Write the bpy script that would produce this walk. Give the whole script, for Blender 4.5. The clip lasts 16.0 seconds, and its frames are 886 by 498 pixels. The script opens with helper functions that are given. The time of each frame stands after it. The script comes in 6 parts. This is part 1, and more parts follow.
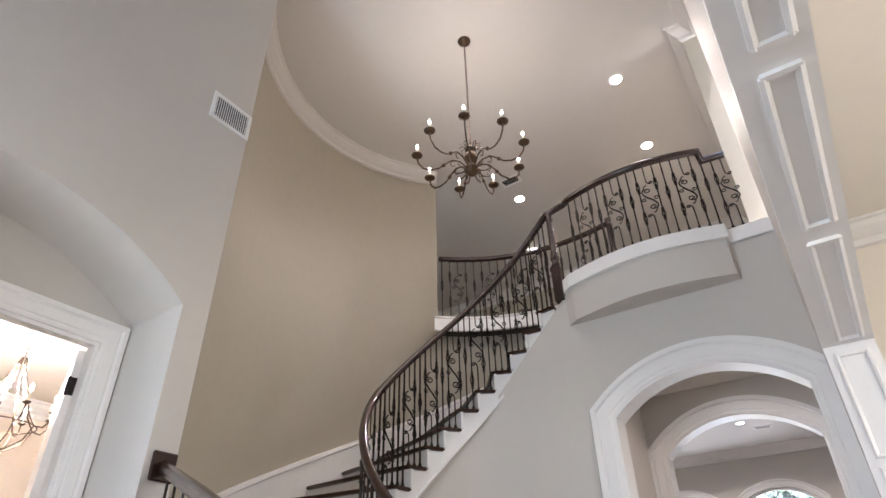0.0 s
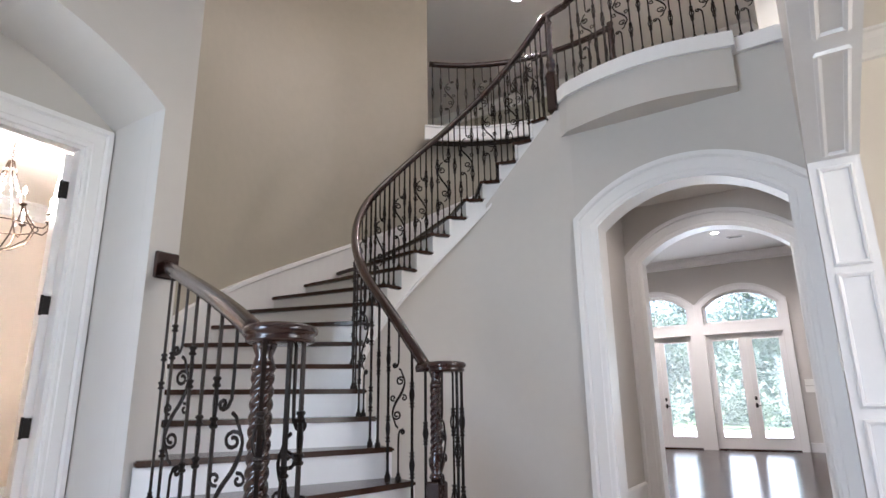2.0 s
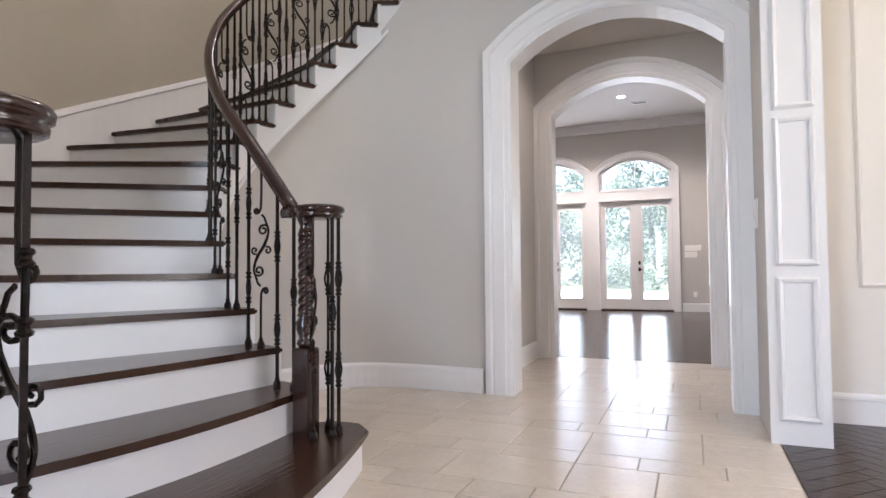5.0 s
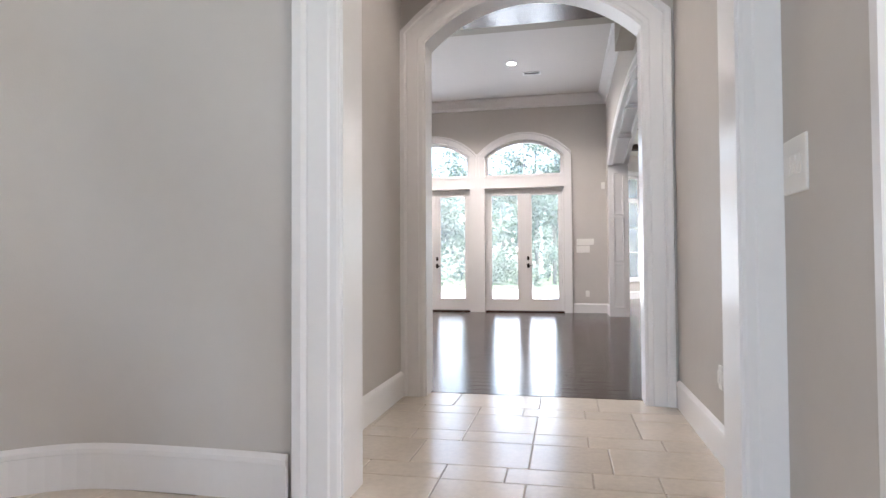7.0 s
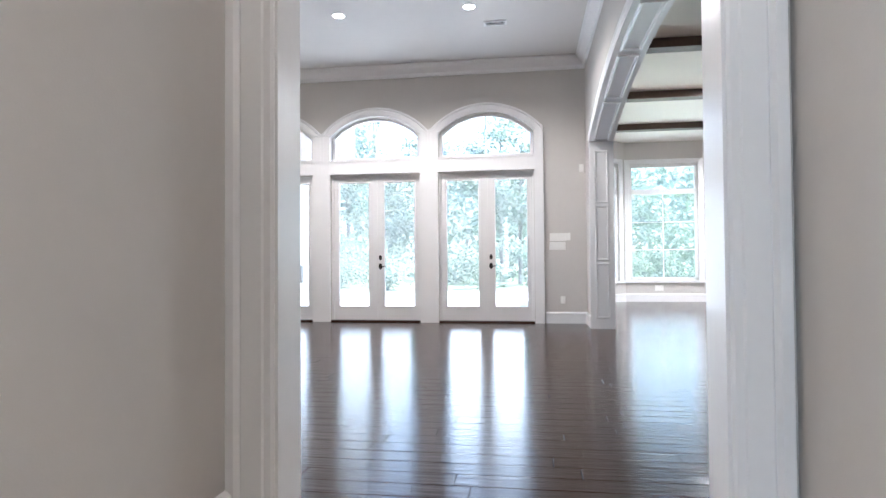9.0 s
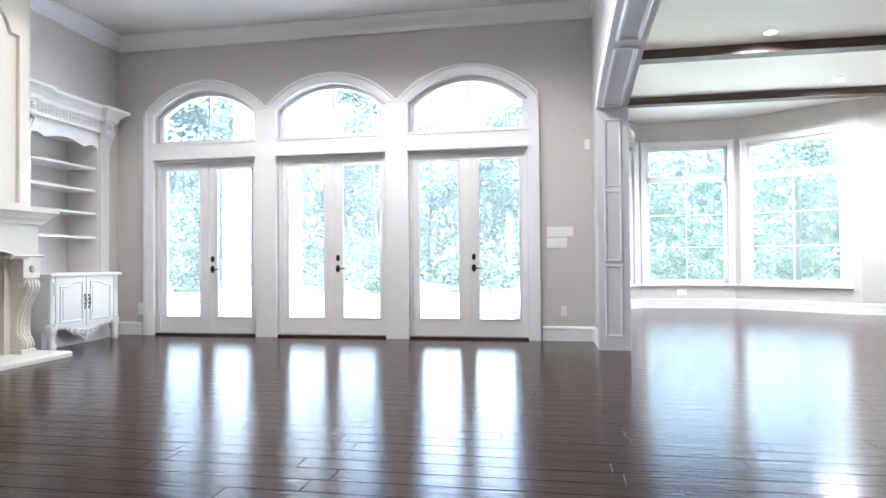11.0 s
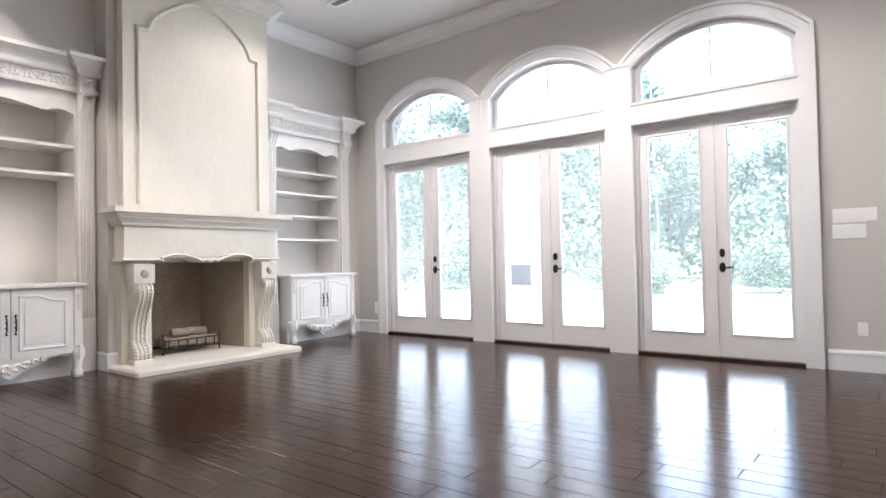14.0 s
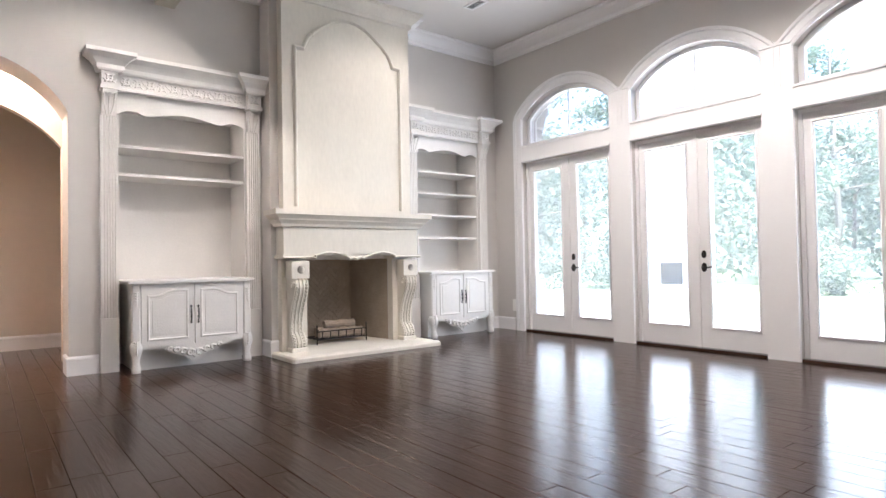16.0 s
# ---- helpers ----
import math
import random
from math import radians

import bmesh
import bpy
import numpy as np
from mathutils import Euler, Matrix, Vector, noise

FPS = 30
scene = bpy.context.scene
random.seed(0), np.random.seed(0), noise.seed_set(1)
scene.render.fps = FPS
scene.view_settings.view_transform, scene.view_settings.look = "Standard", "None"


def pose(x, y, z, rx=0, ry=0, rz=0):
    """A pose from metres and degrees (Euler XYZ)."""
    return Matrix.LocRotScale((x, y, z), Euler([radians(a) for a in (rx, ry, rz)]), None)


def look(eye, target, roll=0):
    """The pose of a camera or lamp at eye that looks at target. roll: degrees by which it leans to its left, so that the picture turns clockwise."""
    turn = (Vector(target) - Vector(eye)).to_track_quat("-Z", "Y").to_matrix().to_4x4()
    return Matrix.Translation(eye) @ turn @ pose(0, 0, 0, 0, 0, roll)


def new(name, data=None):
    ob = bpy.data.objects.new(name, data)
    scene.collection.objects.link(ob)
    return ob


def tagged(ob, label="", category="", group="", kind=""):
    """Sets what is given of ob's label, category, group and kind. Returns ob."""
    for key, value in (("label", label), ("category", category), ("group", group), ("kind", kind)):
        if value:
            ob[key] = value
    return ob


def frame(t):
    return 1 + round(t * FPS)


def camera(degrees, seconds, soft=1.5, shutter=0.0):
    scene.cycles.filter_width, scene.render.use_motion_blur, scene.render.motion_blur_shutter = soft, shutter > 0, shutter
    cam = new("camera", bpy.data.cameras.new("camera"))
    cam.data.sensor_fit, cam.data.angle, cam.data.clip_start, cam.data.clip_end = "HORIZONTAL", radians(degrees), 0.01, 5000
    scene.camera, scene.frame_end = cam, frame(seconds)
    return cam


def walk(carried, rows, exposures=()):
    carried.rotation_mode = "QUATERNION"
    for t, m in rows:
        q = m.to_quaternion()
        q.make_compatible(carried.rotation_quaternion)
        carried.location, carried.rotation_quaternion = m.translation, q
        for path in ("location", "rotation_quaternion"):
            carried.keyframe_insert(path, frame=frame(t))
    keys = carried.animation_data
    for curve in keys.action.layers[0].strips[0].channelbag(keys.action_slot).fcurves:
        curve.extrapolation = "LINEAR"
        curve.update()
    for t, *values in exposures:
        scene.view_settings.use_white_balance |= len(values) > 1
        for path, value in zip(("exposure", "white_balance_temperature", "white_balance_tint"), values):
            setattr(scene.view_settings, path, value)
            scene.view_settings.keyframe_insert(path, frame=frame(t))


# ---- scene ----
cam = camera(73.7, 16.0)
PATH = [
    (0, 0.328, 0.005, 1.045, 123.13, 1.14, 33.84),
    (0.5, 0.328, 0.005, 1.045, 118.98, 1.00, 33.79),
    (1, 0.328, 0.005, 1.045, 114.05, 1.10, 33.61),
    (1.5, 0.328, 0.005, 1.045, 109.46, 1.01, 33.22),
    (2, 0.328, 0.005, 1.045, 104.80, 0.75, 32.60),
    (2.5, 0.328, 0.005, 1.045, 100.51, 0.74, 32.12),
    (3, 0.328, 0.005, 1.045, 97.47, 0.61, 31.93),
    (3.5, 0.305, 0.020, 1.030, 95.23, 0.65, 31.15),
    (4, 0.255, 0.140, 1.015, 93.34, 0.62, 29.70),
    (4.5, 0.156, 0.387, 0.994, 92.40, 0.44, 26.86),
    (5, 0.029, 0.713, 0.986, 91.98, 0.47, 22.87),
    (7.5, -0.395, 3.428, 1.003, 91.31, 0.30, 10.13),
    (8, -0.415, 3.988, 1.002, 91.23, 0.30, 9.10),
    (8.5, -0.446, 4.570, 0.997, 91.31, 0.29, 8.73),
    (9, -0.460, 5.116, 1.027, 91.22, 0.42, 8.30),
    (9.5, -0.408, 5.670, 1.069, 91.01, 0.29, 8.13),
    (12, -0.047, 7.891, 1.068, 91.13, 0.73, 14.35),
    (12.5, 0.030, 8.138, 1.068, 91.08, 0.80, 19.31),
    (13, 0.142, 8.320, 1.068, 91.11, 0.91, 26.74),
    (13.5, 0.275, 8.428, 1.068, 91.19, 1.02, 32.50),
    (14, 0.381, 8.465, 1.068, 91.20, 1.10, 37.89),
    (14.5, 0.483, 8.550, 1.068, 91.31, 1.07, 43.06),
    (15, 0.529, 8.581, 1.068, 91.22, 0.96, 46.71),
    (15.5, 0.507, 8.545, 1.068, 91.22, 0.97, 49.36),
    (16, 0.507, 8.524, 1.068, 91.21, 0.98, 52.03),
]
EXPOSURES = [(0, 2.94, 6200, 18), (1, 2.93, 6150, 18), (2, 2.92, 5950, 17), (3.5, 2.94, 6000, 18), (5, 3.0, 6150, 19), (7.5, 3.02, 6100, 15), (8.5, 3.12, 5800, 13), (9.5, 3.13, 5600, 11), (12, 3.27, 5550, 10), (13, 3.25, 5700, 12), (14, 3.2, 5900, 14), (16, 3.2, 6000, 15)]
walk(cam, [(t, pose(*p)) for t, *p in PATH], EXPOSURES)

# ==== world, lights ====
world = bpy.data.worlds.new("world")
scene.world = world
world.use_nodes = True
wt = world.node_tree
sky = wt.nodes.new("ShaderNodeTexSky")
sky.sky_type, sky.sun_disc = 'NISHITA', False
sky.sun_elevation, sky.sun_rotation = radians(72), radians(98)
wt.nodes["Background"].inputs["Strength"].default_value = 0.12
wt.links.new(sky.outputs[0], wt.nodes["Background"].inputs["Color"])


def lamp(name, kind, m, energy, color=(1, 1, 1), **kw):
    d = bpy.data.lights.new(name, kind)
    d.energy, d.color = energy, color
    if "size" in kw and kind == 'AREA':
        d.size = kw["size"]
        if "size_y" in kw:
            d.shape, d.size_y = 'RECTANGLE', kw["size_y"]
    if kind == 'SUN':
        d.angle = radians(0.5)
    if kind in ('POINT', 'SPOT'):
        d.shadow_soft_size = kw.get("size", 0.05)
    if kind == 'SPOT':
        d.spot_size, d.spot_blend = radians(kw.get("cone", 130)), 0.5
    ob = new(name, d)
    ob.matrix_world = m
    return ob


SUN_EL, SUN_AZ = 72, 98      # azimuth clockwise from +y
sd = Vector((math.sin(radians(SUN_AZ)) * math.cos(radians(SUN_EL)), math.cos(radians(SUN_AZ)) * math.cos(radians(SUN_EL)), math.sin(radians(SUN_EL))))
lamp("sun", 'SUN', look(sd * 30, (0, 0, 0)), 3.6, (1.0, 0.97, 0.92))
# daylight entering by the openings
for wx, watts in ((-1.17, 2.4), (-3.08, 1.3), (-4.97, 1.1)):
    for dx in (-0.36, 0.36):
        lamp("window_daylight", 'AREA', look((wx + dx, 15.03, 1.2), (wx + dx, 10.0, 1.2)), watts, (0.84, 0.93, 1.0), size=0.5, size_y=2.0)
    lamp("transom_daylight", 'AREA', look((wx, 15.03, 3.12), (wx, 10.0, 2.6)), 0.9, (0.84, 0.93, 1.0), size=1.2, size_y=0.6)
lamp("bay_daylight", 'AREA', look((2.83, 20.15, 1.9), (2.6, 15.0, 1.6)), 3, (0.82, 0.95, 1.0), size=1.7, size_y=2.6)
lamp("bay_daylight_side", 'AREA', look((4.55, 19.45, 1.9), (2.2, 15.0, 1.6)), 4, (0.82, 0.95, 1.0), size=1.7, size_y=2.6)
lamp("entry_daylight", 'AREA', look((-2.1, -3.35, 1.8), (0.4, 4.2, 2.2)), 25, (0.74, 0.88, 1.0), size=1.4, size_y=3.0)
# unseen warm fill added inside the dining room to brighten pilaster and foyer
lamp("dining_daylight", 'AREA', look((4.8, 1.2, 1.9), (0.5, 2.5, 1.9)), 8, (1.0, 0.92, 0.84), size=2.4, size_y=2.2)

# ==== materials ====


def material(name, color, rough=0.5, metal=0.0, var=0.06, scale=6.0, bump=0.0, bump_scale=60.0, spec=0.5, stretch=(1, 1, 1), per_object=0.0, coat=0.0):
    m = bpy.data.materials.new(name)
    m.use_nodes = True
    nt = m.node_tree
    b = nt.nodes["Principled BSDF"]
    b.inputs["Roughness"].default_value, b.inputs["Metallic"].default_value = rough, metal
    b.inputs["Specular IOR Level"].default_value = spec
    if coat:
        b.inputs["Coat Weight"].default_value, b.inputs["Coat Roughness"].default_value = coat, 0.08
    tc = nt.nodes.new("ShaderNodeTexCoord")
    mp = nt.nodes.new("ShaderNodeMapping")
    mp.inputs["Scale"].default_value = stretch
    nt.links.new(tc.outputs["Object"], mp.inputs["Vector"])
    if per_object:
        oi0 = nt.nodes.new("ShaderNodeObjectInfo")
        k0 = nt.nodes.new("ShaderNodeMath")
        k0.operation, k0.inputs[1].default_value = 'MULTIPLY', 60.0
        nt.links.new(oi0.outputs["Random"], k0.inputs[0])
        nt.links.new(k0.outputs[0], mp.inputs["Location"])
    n1 = nt.nodes.new("ShaderNodeTexNoise")
    n1.inputs["Scale"].default_value, n1.inputs["Detail"].default_value = scale, 6
    n2 = nt.nodes.new("ShaderNodeTexNoise")
    n2.inputs["Scale"].default_value, n2.inputs["Detail"].default_value = scale * 9, 4
    for n in (n1, n2):
        nt.links.new(mp.outputs[0], n.inputs["Vector"])
    add = nt.nodes.new("ShaderNodeMath")
    add.operation = 'ADD'
    nt.links.new(n1.outputs["Fac"], add.inputs[0])
    nt.links.new(n2.outputs["Fac"], add.inputs[1])
    last = add.outputs[0]
    if per_object:
        oi = nt.nodes.new("ShaderNodeObjectInfo")
        geo = nt.nodes.new("ShaderNodeNewGeometry")
        s1 = nt.nodes.new("ShaderNodeMath")
        s1.operation = 'ADD'
        nt.links.new(oi.outputs["Random"], s1.inputs[0])
        nt.links.new(geo.outputs["Random Per Island"], s1.inputs[1])
        fr = nt.nodes.new("ShaderNodeMath")
        fr.operation = 'FRACT'
        nt.links.new(s1.outputs[0], fr.inputs[0])
        mu = nt.nodes.new("ShaderNodeMath")
        mu.operation = 'MULTIPLY_ADD'
        nt.links.new(fr.outputs[0], mu.inputs[0])
        mu.inputs[1].default_value = per_object / max(var, 0.01) * 1.0
        nt.links.new(last, mu.inputs[2])
        sh = nt.nodes.new("ShaderNodeMath")
        sh.operation = 'SUBTRACT'
        nt.links.new(mu.outputs[0], sh.inputs[0])
        sh.inputs[1].default_value = per_object / max(var, 0.01) * 0.5
        last = sh.outputs[0]
    mr = nt.nodes.new("ShaderNodeMapRange")
    mr.clamp = False
    mr.inputs["From Min"].default_value, mr.inputs["From Max"].default_value = 0.5, 1.5
    mr.inputs["To Min"].default_value, mr.inputs["To Max"].default_value = 1 - var, 1 + var
    nt.links.new(last, mr.inputs["Value"])
    vm = nt.nodes.new("ShaderNodeVectorMath")
    vm.operation = 'SCALE'
    vm.inputs[0].default_value = color
    nt.links.new(mr.outputs[0], vm.inputs["Scale"])
    nt.links.new(vm.outputs[0], b.inputs["Base Color"])
    if bump:
        n3 = nt.nodes.new("ShaderNodeTexNoise")
        n3.inputs["Scale"].default_value, n3.inputs["Detail"].default_value = bump_scale, 5
        nt.links.new(mp.outputs[0], n3.inputs["Vector"])
        bp = nt.nodes.new("ShaderNodeBump")
        bp.inputs["Strength"].default_value, bp.inputs["Distance"].default_value = bump, 0.02
        nt.links.new(n3.outputs["Fac"], bp.inputs["Height"])
        nt.links.new(bp.outputs[0], b.inputs["Normal"])
    return m


def glow(name, color, strength):
    m = bpy.data.materials.new(name)
    m.use_nodes = True
    b = m.node_tree.nodes["Principled BSDF"]
    b.inputs["Base Color"].default_value = (*color, 1)
    b.inputs["Emission Color"].default_value = (*color, 1)
    b.inputs["Emission Strength"].default_value = strength
    return m


def glassy(name, tint=(1, 1, 1)):
    m = bpy.data.materials.new(name)
    m.use_nodes = True
    nt = m.node_tree
    nt.nodes.clear()
    out = nt.nodes.new("ShaderNodeOutputMaterial")
    mix = nt.nodes.new("ShaderNodeMixShader")
    tr = nt.nodes.new("ShaderNodeBsdfTransparent")
    gl = nt.nodes.new("ShaderNodeBsdfGlossy")
    tr.inputs[0].default_value = (*tint, 1)
    gl.inputs["Roughness"].default_value = 0.02
    fr = nt.nodes.new("ShaderNodeFresnel")
    fr.inputs[0].default_value = 1.45
    nt.links.new(fr.outputs[0], mix.inputs[0])
    nt.links.new(tr.outputs[0], mix.inputs[1])
    nt.links.new(gl.outputs[0], mix.inputs[2])
    # a pale translucent veil in the pane imitates glare from the bright outdoors
    glare_veil = nt.nodes.new("ShaderNodeBsdfTranslucent")
    glare_veil.inputs[0].default_value = (1.0, 1.0, 0.96, 1)
    mix2 = nt.nodes.new("ShaderNodeMixShader")
    mix2.inputs[0].default_value = 0.085
    nt.links.new(mix.outputs[0], mix2.inputs[1])
    nt.links.new(glare_veil.outputs[0], mix2.inputs[2])
    nt.links.new(mix2.outputs[0], out.inputs[0])
    return m


M_WALL = material("greige_wall_paint", (0.585, 0.551, 0.515), 0.6, var=0.025, scale=1.2, bump=0.05, bump_scale=140)
M_TAN = material("tan_wall_paint", (0.43, 0.39, 0.315), 0.6, var=0.045, scale=1.2, bump=0.05, bump_scale=140)
M_CEIL = material("ceiling_paint", (0.68, 0.645, 0.61), 0.62, var=0.02, scale=1.0, bump=0.06, bump_scale=160)
M_WARM = material("peach_wall_paint", (0.76, 0.66, 0.56), 0.6, var=0.03, scale=1.2, bump=0.05, bump_scale=140)
M_CREAM = material("cream_wall_paint", (0.82, 0.77, 0.70), 0.5, var=0.02, scale=1.2, bump=0.04, bump_scale=140)
M_WHITE = material("white_trim_paint", (0.84, 0.825, 0.815), 0.30, var=0.02, scale=3, bump=0.006, bump_scale=60)
M_STUC = material("antiqued_plaster", (0.66, 0.615, 0.53), 0.6, var=0.08, scale=3.5, bump=0.07, bump_scale=22, stretch=(1, 1, 0.35))
M_CAB = material("antiqued_white_cabinet", (0.76, 0.73, 0.69), 0.45, var=0.05, scale=5, bump=0.08, bump_scale=50)
M_FLOOR = material("dark_hand_scraped_wood", (0.034, 0.0165, 0.0105), 0.15, var=0.40, scale=3, bump=0.11, bump_scale=7, stretch=(0.5, 6, 1), per_object=0.18, spec=0.18)
M_GAP = material("floor_joint_dark", (0.030, 0.016, 0.011), 0.6)
M_TREAD = material("dark_stained_tread", (0.042, 0.018, 0.011), 0.22, var=0.3, scale=3, bump=0.1, bump_scale=10, stretch=(5, 0.6, 1))
M_RAIL = material("dark_stained_handrail", (0.028, 0.011, 0.008), 0.2, var=0.3, scale=6, bump=0.05, bump_scale=25, coat=0.25)
M_IRON = material("oil_rubbed_iron", (0.018, 0.013, 0.011), 0.38, 0.75, var=0.3, scale=20, bump=0.12, bump_scale=120)
M_BRONZE = material("aged_bronze", (0.10, 0.062, 0.038), 0.4, 0.8, var=0.3, scale=14, bump=0.15, bump_scale=90)
M_TILE = material("beige_travertine_tile", (0.70, 0.62, 0.52), 0.20, var=0.12, scale=4, bump=0.04, bump_scale=25, per_object=0.05)
M_GROUT = material("tile_grout", (0.40, 0.34, 0.27), 0.8, var=0.1, scale=20)
M_BLACK = material("black_hardware", (0.02, 0.017, 0.015), 0.4, 0.6, var=0.2, scale=20)
M_PLATE = material("white_plastic_plate", (0.86, 0.84, 0.80), 0.4, var=0.01)
M_FIRE = material("firebrick", (0.36, 0.29, 0.22), 0.85, var=0.2, scale=7, bump=0.3, bump_scale=40, per_object=0.06)
M_LOG = material("ceramic_log", (0.33, 0.265, 0.205), 0.8, var=0.4, scale=12, bump=0.5, bump_scale=25)
M_BEAM = material("dark_stained_beam", (0.075, 0.045, 0.03), 0.5, var=0.3, scale=3, bump=0.2, bump_scale=14, stretch=(0.4, 5, 5))
M_BARK = material("bark", (0.21, 0.18, 0.15), 0.9, var=0.35, scale=6, bump=0.5, bump_scale=12)
M_LEAF = material("leaf_green", (0.115, 0.138, 0.105), 0.55, var=0.3, scale=1.5, per_object=0.3)
M_PINE = material("leaf_deep_green", (0.105, 0.13, 0.095), 0.55, var=0.3, scale=1.5, per_object=0.3)
for m_ in (M_LEAF, M_PINE):
    # light passes through the leaves
    nt = m_.node_tree
    tl = nt.nodes.new("ShaderNodeBsdfTranslucent")
    tl.inputs[0].default_value = (0.05, 0.072, 0.052, 1)
    ad = nt.nodes.new("ShaderNodeAddShader")
    nt.links.new(nt.nodes["Principled BSDF"].outputs[0], ad.inputs[0])
    nt.links.new(tl.outputs[0], ad.inputs[1])
    nt.links.new(ad.outputs[0], nt.nodes["Material Output"].inputs[0])
M_GRASS = material("pale_lawn", (0.20, 0.24, 0.12), 0.9, var=0.3, scale=0.6, bump=0.3, bump_scale=20)
M_PATIO = material("pale_concrete", (0.56, 0.55, 0.52), 0.8, var=0.10, scale=1.2, bump=0.1, bump_scale=30)
M_BRICK = material("tan_brick", (0.34, 0.26, 0.21), 0.85, var=0.15, scale=6, bump=0.3, bump_scale=40, per_object=0.12)
M_LIMEWASH = material("white_masonry", (0.78, 0.76, 0.73), 0.8, var=0.06, scale=3, bump=0.15, bump_scale=30)
M_BULB = glow("lit_bulb", (1.0, 0.92, 0.80), 4)
M_CAN = glow("lit_downlight", (1.0, 0.97, 0.93), 8)
M_GLASS = glassy("window_glass", (0.97, 1.0, 0.99))
M_CRYSTAL = material("crystal_drop", (0.85, 0.82, 0.78), 0.1, var=0.05)
M_CANDLE = material("ivory_candle_sleeve", (0.80, 0.76, 0.66), 0.5)
M_DARK = material("dark_backing", (0.03, 0.028, 0.026), 0.8)

# ==== building helpers ====


def part(name, bm, mat, parent=None, label="", smooth=False):
    me = bpy.data.meshes.new(name)
    bmesh.ops.recalc_face_normals(bm, faces=bm.faces)
    bm.to_mesh(me)
    bm.free()
    if mat:
        me.materials.append(mat)
    if smooth:
        for p in me.polygons:
            p.use_smooth = True
    ob = new(name, me)
    if parent:
        ob.parent = parent
    if label:
        ob["label"] = label
    return ob


def shared(name, me, parent, m):
    ob = new(name, me)
    ob.parent = parent
    ob.matrix_local = m
    return ob


def thing(name, label, category, group="", kind="", at=(0, 0, 0)):
    ob = new(name)
    ob.location = at
    ob.empty_display_size = 0.1
    return tagged(ob, label, category, group, kind)


def B():
    return bmesh.new()


def box(bm, x0, x1, y0, y1, z0, z1):
    v = [bm.verts.new((x, y, z)) for x in (x0, x1) for y in (y0, y1) for z in (z0, z1)]
    for f in ((0, 1, 3, 2), (4, 6, 7, 5), (0, 4, 5, 1), (2, 3, 7, 6), (0, 2, 6, 4), (1, 5, 7, 3)):
        bm.faces.new([v[i] for i in f])
    return bm


def chamfer_box(bm, x0, x1, y0, y1, z0, z1, c=0.006):
    """A box with its vertical and top edges broken."""
    ring = [(x0 + c, y0), (x1 - c, y0), (x1, y0 + c), (x1, y1 - c), (x1 - c, y1), (x0 + c, y1), (x0, y1 - c), (x0, y0 + c)]
    cx, cy = (x0 + x1) / 2, (y0 + y1) / 2
    def lv(k, z):
        return [bm.verts.new((cx + (x - cx) * k[0], cy + (y - cy) * k[1], z)) for x, y in ring]
    s = ((x1 - x0 - 2 * c) / (x1 - x0), (y1 - y0 - 2 * c) / (y1 - y0))
    a, b_, d = lv((1, 1), z0), lv((1, 1), z1 - c), lv(s, z1)
    for p, q in ((a, b_), (b_, d)):
        for i in range(8):
            bm.faces.new([p[i], p[(i + 1) % 8], q[(i + 1) % 8], q[i]])
    bm.faces.new(a[::-1])
    bm.faces.new(d)
    return bm


def prism(bm, pts, vec):
    a = [bm.verts.new(p) for p in pts]
    b_ = [bm.verts.new(Vector(p) + Vector(vec)) for p in pts]
    n = len(a)
    bm.faces.new(a[::-1])
    bm.faces.new(b_)
    for i in range(n):
        bm.faces.new([a[i], a[(i + 1) % n], b_[(i + 1) % n], b_[i]])
    return bm


def sweep(bm, pts, prof, up=(0, 0, 1), closed=False, level=False):
    """A profile of (side, up) carried along points; side is tangent x up."""
    pts = [Vector(p) for p in pts]
    up = Vector(up)
    n, rings = len(pts), []
    for i, p in enumerate(pts):
        t0 = (p - pts[i - 1]).normalized() if i or closed else None
        t1 = (pts[(i + 1) % n] - p).normalized() if i < n - 1 or closed else None
        t0, t1 = t0 or t1, t1 or t0
        t = (t0 + t1).normalized()
        side = t.cross(up).normalized()
        k = 1 / max(0.3, t.dot(t1))
        v = up if level else side.cross(t).normalized()
        flat0 = t0.cross(up)
        k = 1 / max(0.35, side.dot(flat0.normalized())) if flat0.length > 1e-4 else 1
        rings.append([bm.verts.new(p + side * (a * k) + v * b_) for a, b_ in prof])
    m = len(prof)
    for i in range(n if closed else n - 1):
        a, b_ = rings[i], rings[(i + 1) % n]
        for j in range(m):
            bm.faces.new([a[j], a[(j + 1) % m], b_[(j + 1) % m], b_[j]])
    if not closed:
        bm.faces.new(rings[0][::-1])
        bm.faces.new(rings[-1])
    return bm


def tube(bm, pts, r, n=6, r2=None):
    pts = [Vector(p) for p in pts]
    ref, rings, k = None, [], len(pts)
    for i, p in enumerate(pts):
        t = (pts[min(i + 1, k - 1)] - pts[max(i - 1, 0)]).normalized()
        if ref is None:
            ref = t.orthogonal().normalized()
        ref = (ref - t * ref.dot(t)).normalized()
        s = t.cross(ref)
        rr = r if r2 is None else r + (r2 - r) * i / (k - 1)
        rings.append([bm.verts.new(p + (ref * math.cos(a) + s * math.sin(a)) * rr) for a in (2 * math.pi * j / n for j in range(n))])
    for a, b_ in zip(rings, rings[1:]):
        for j in range(n):
            bm.faces.new([a[j], a[(j + 1) % n], b_[(j + 1) % n], b_[j]])
    bm.faces.new(rings[0][::-1])
    bm.faces.new(rings[-1])
    return bm


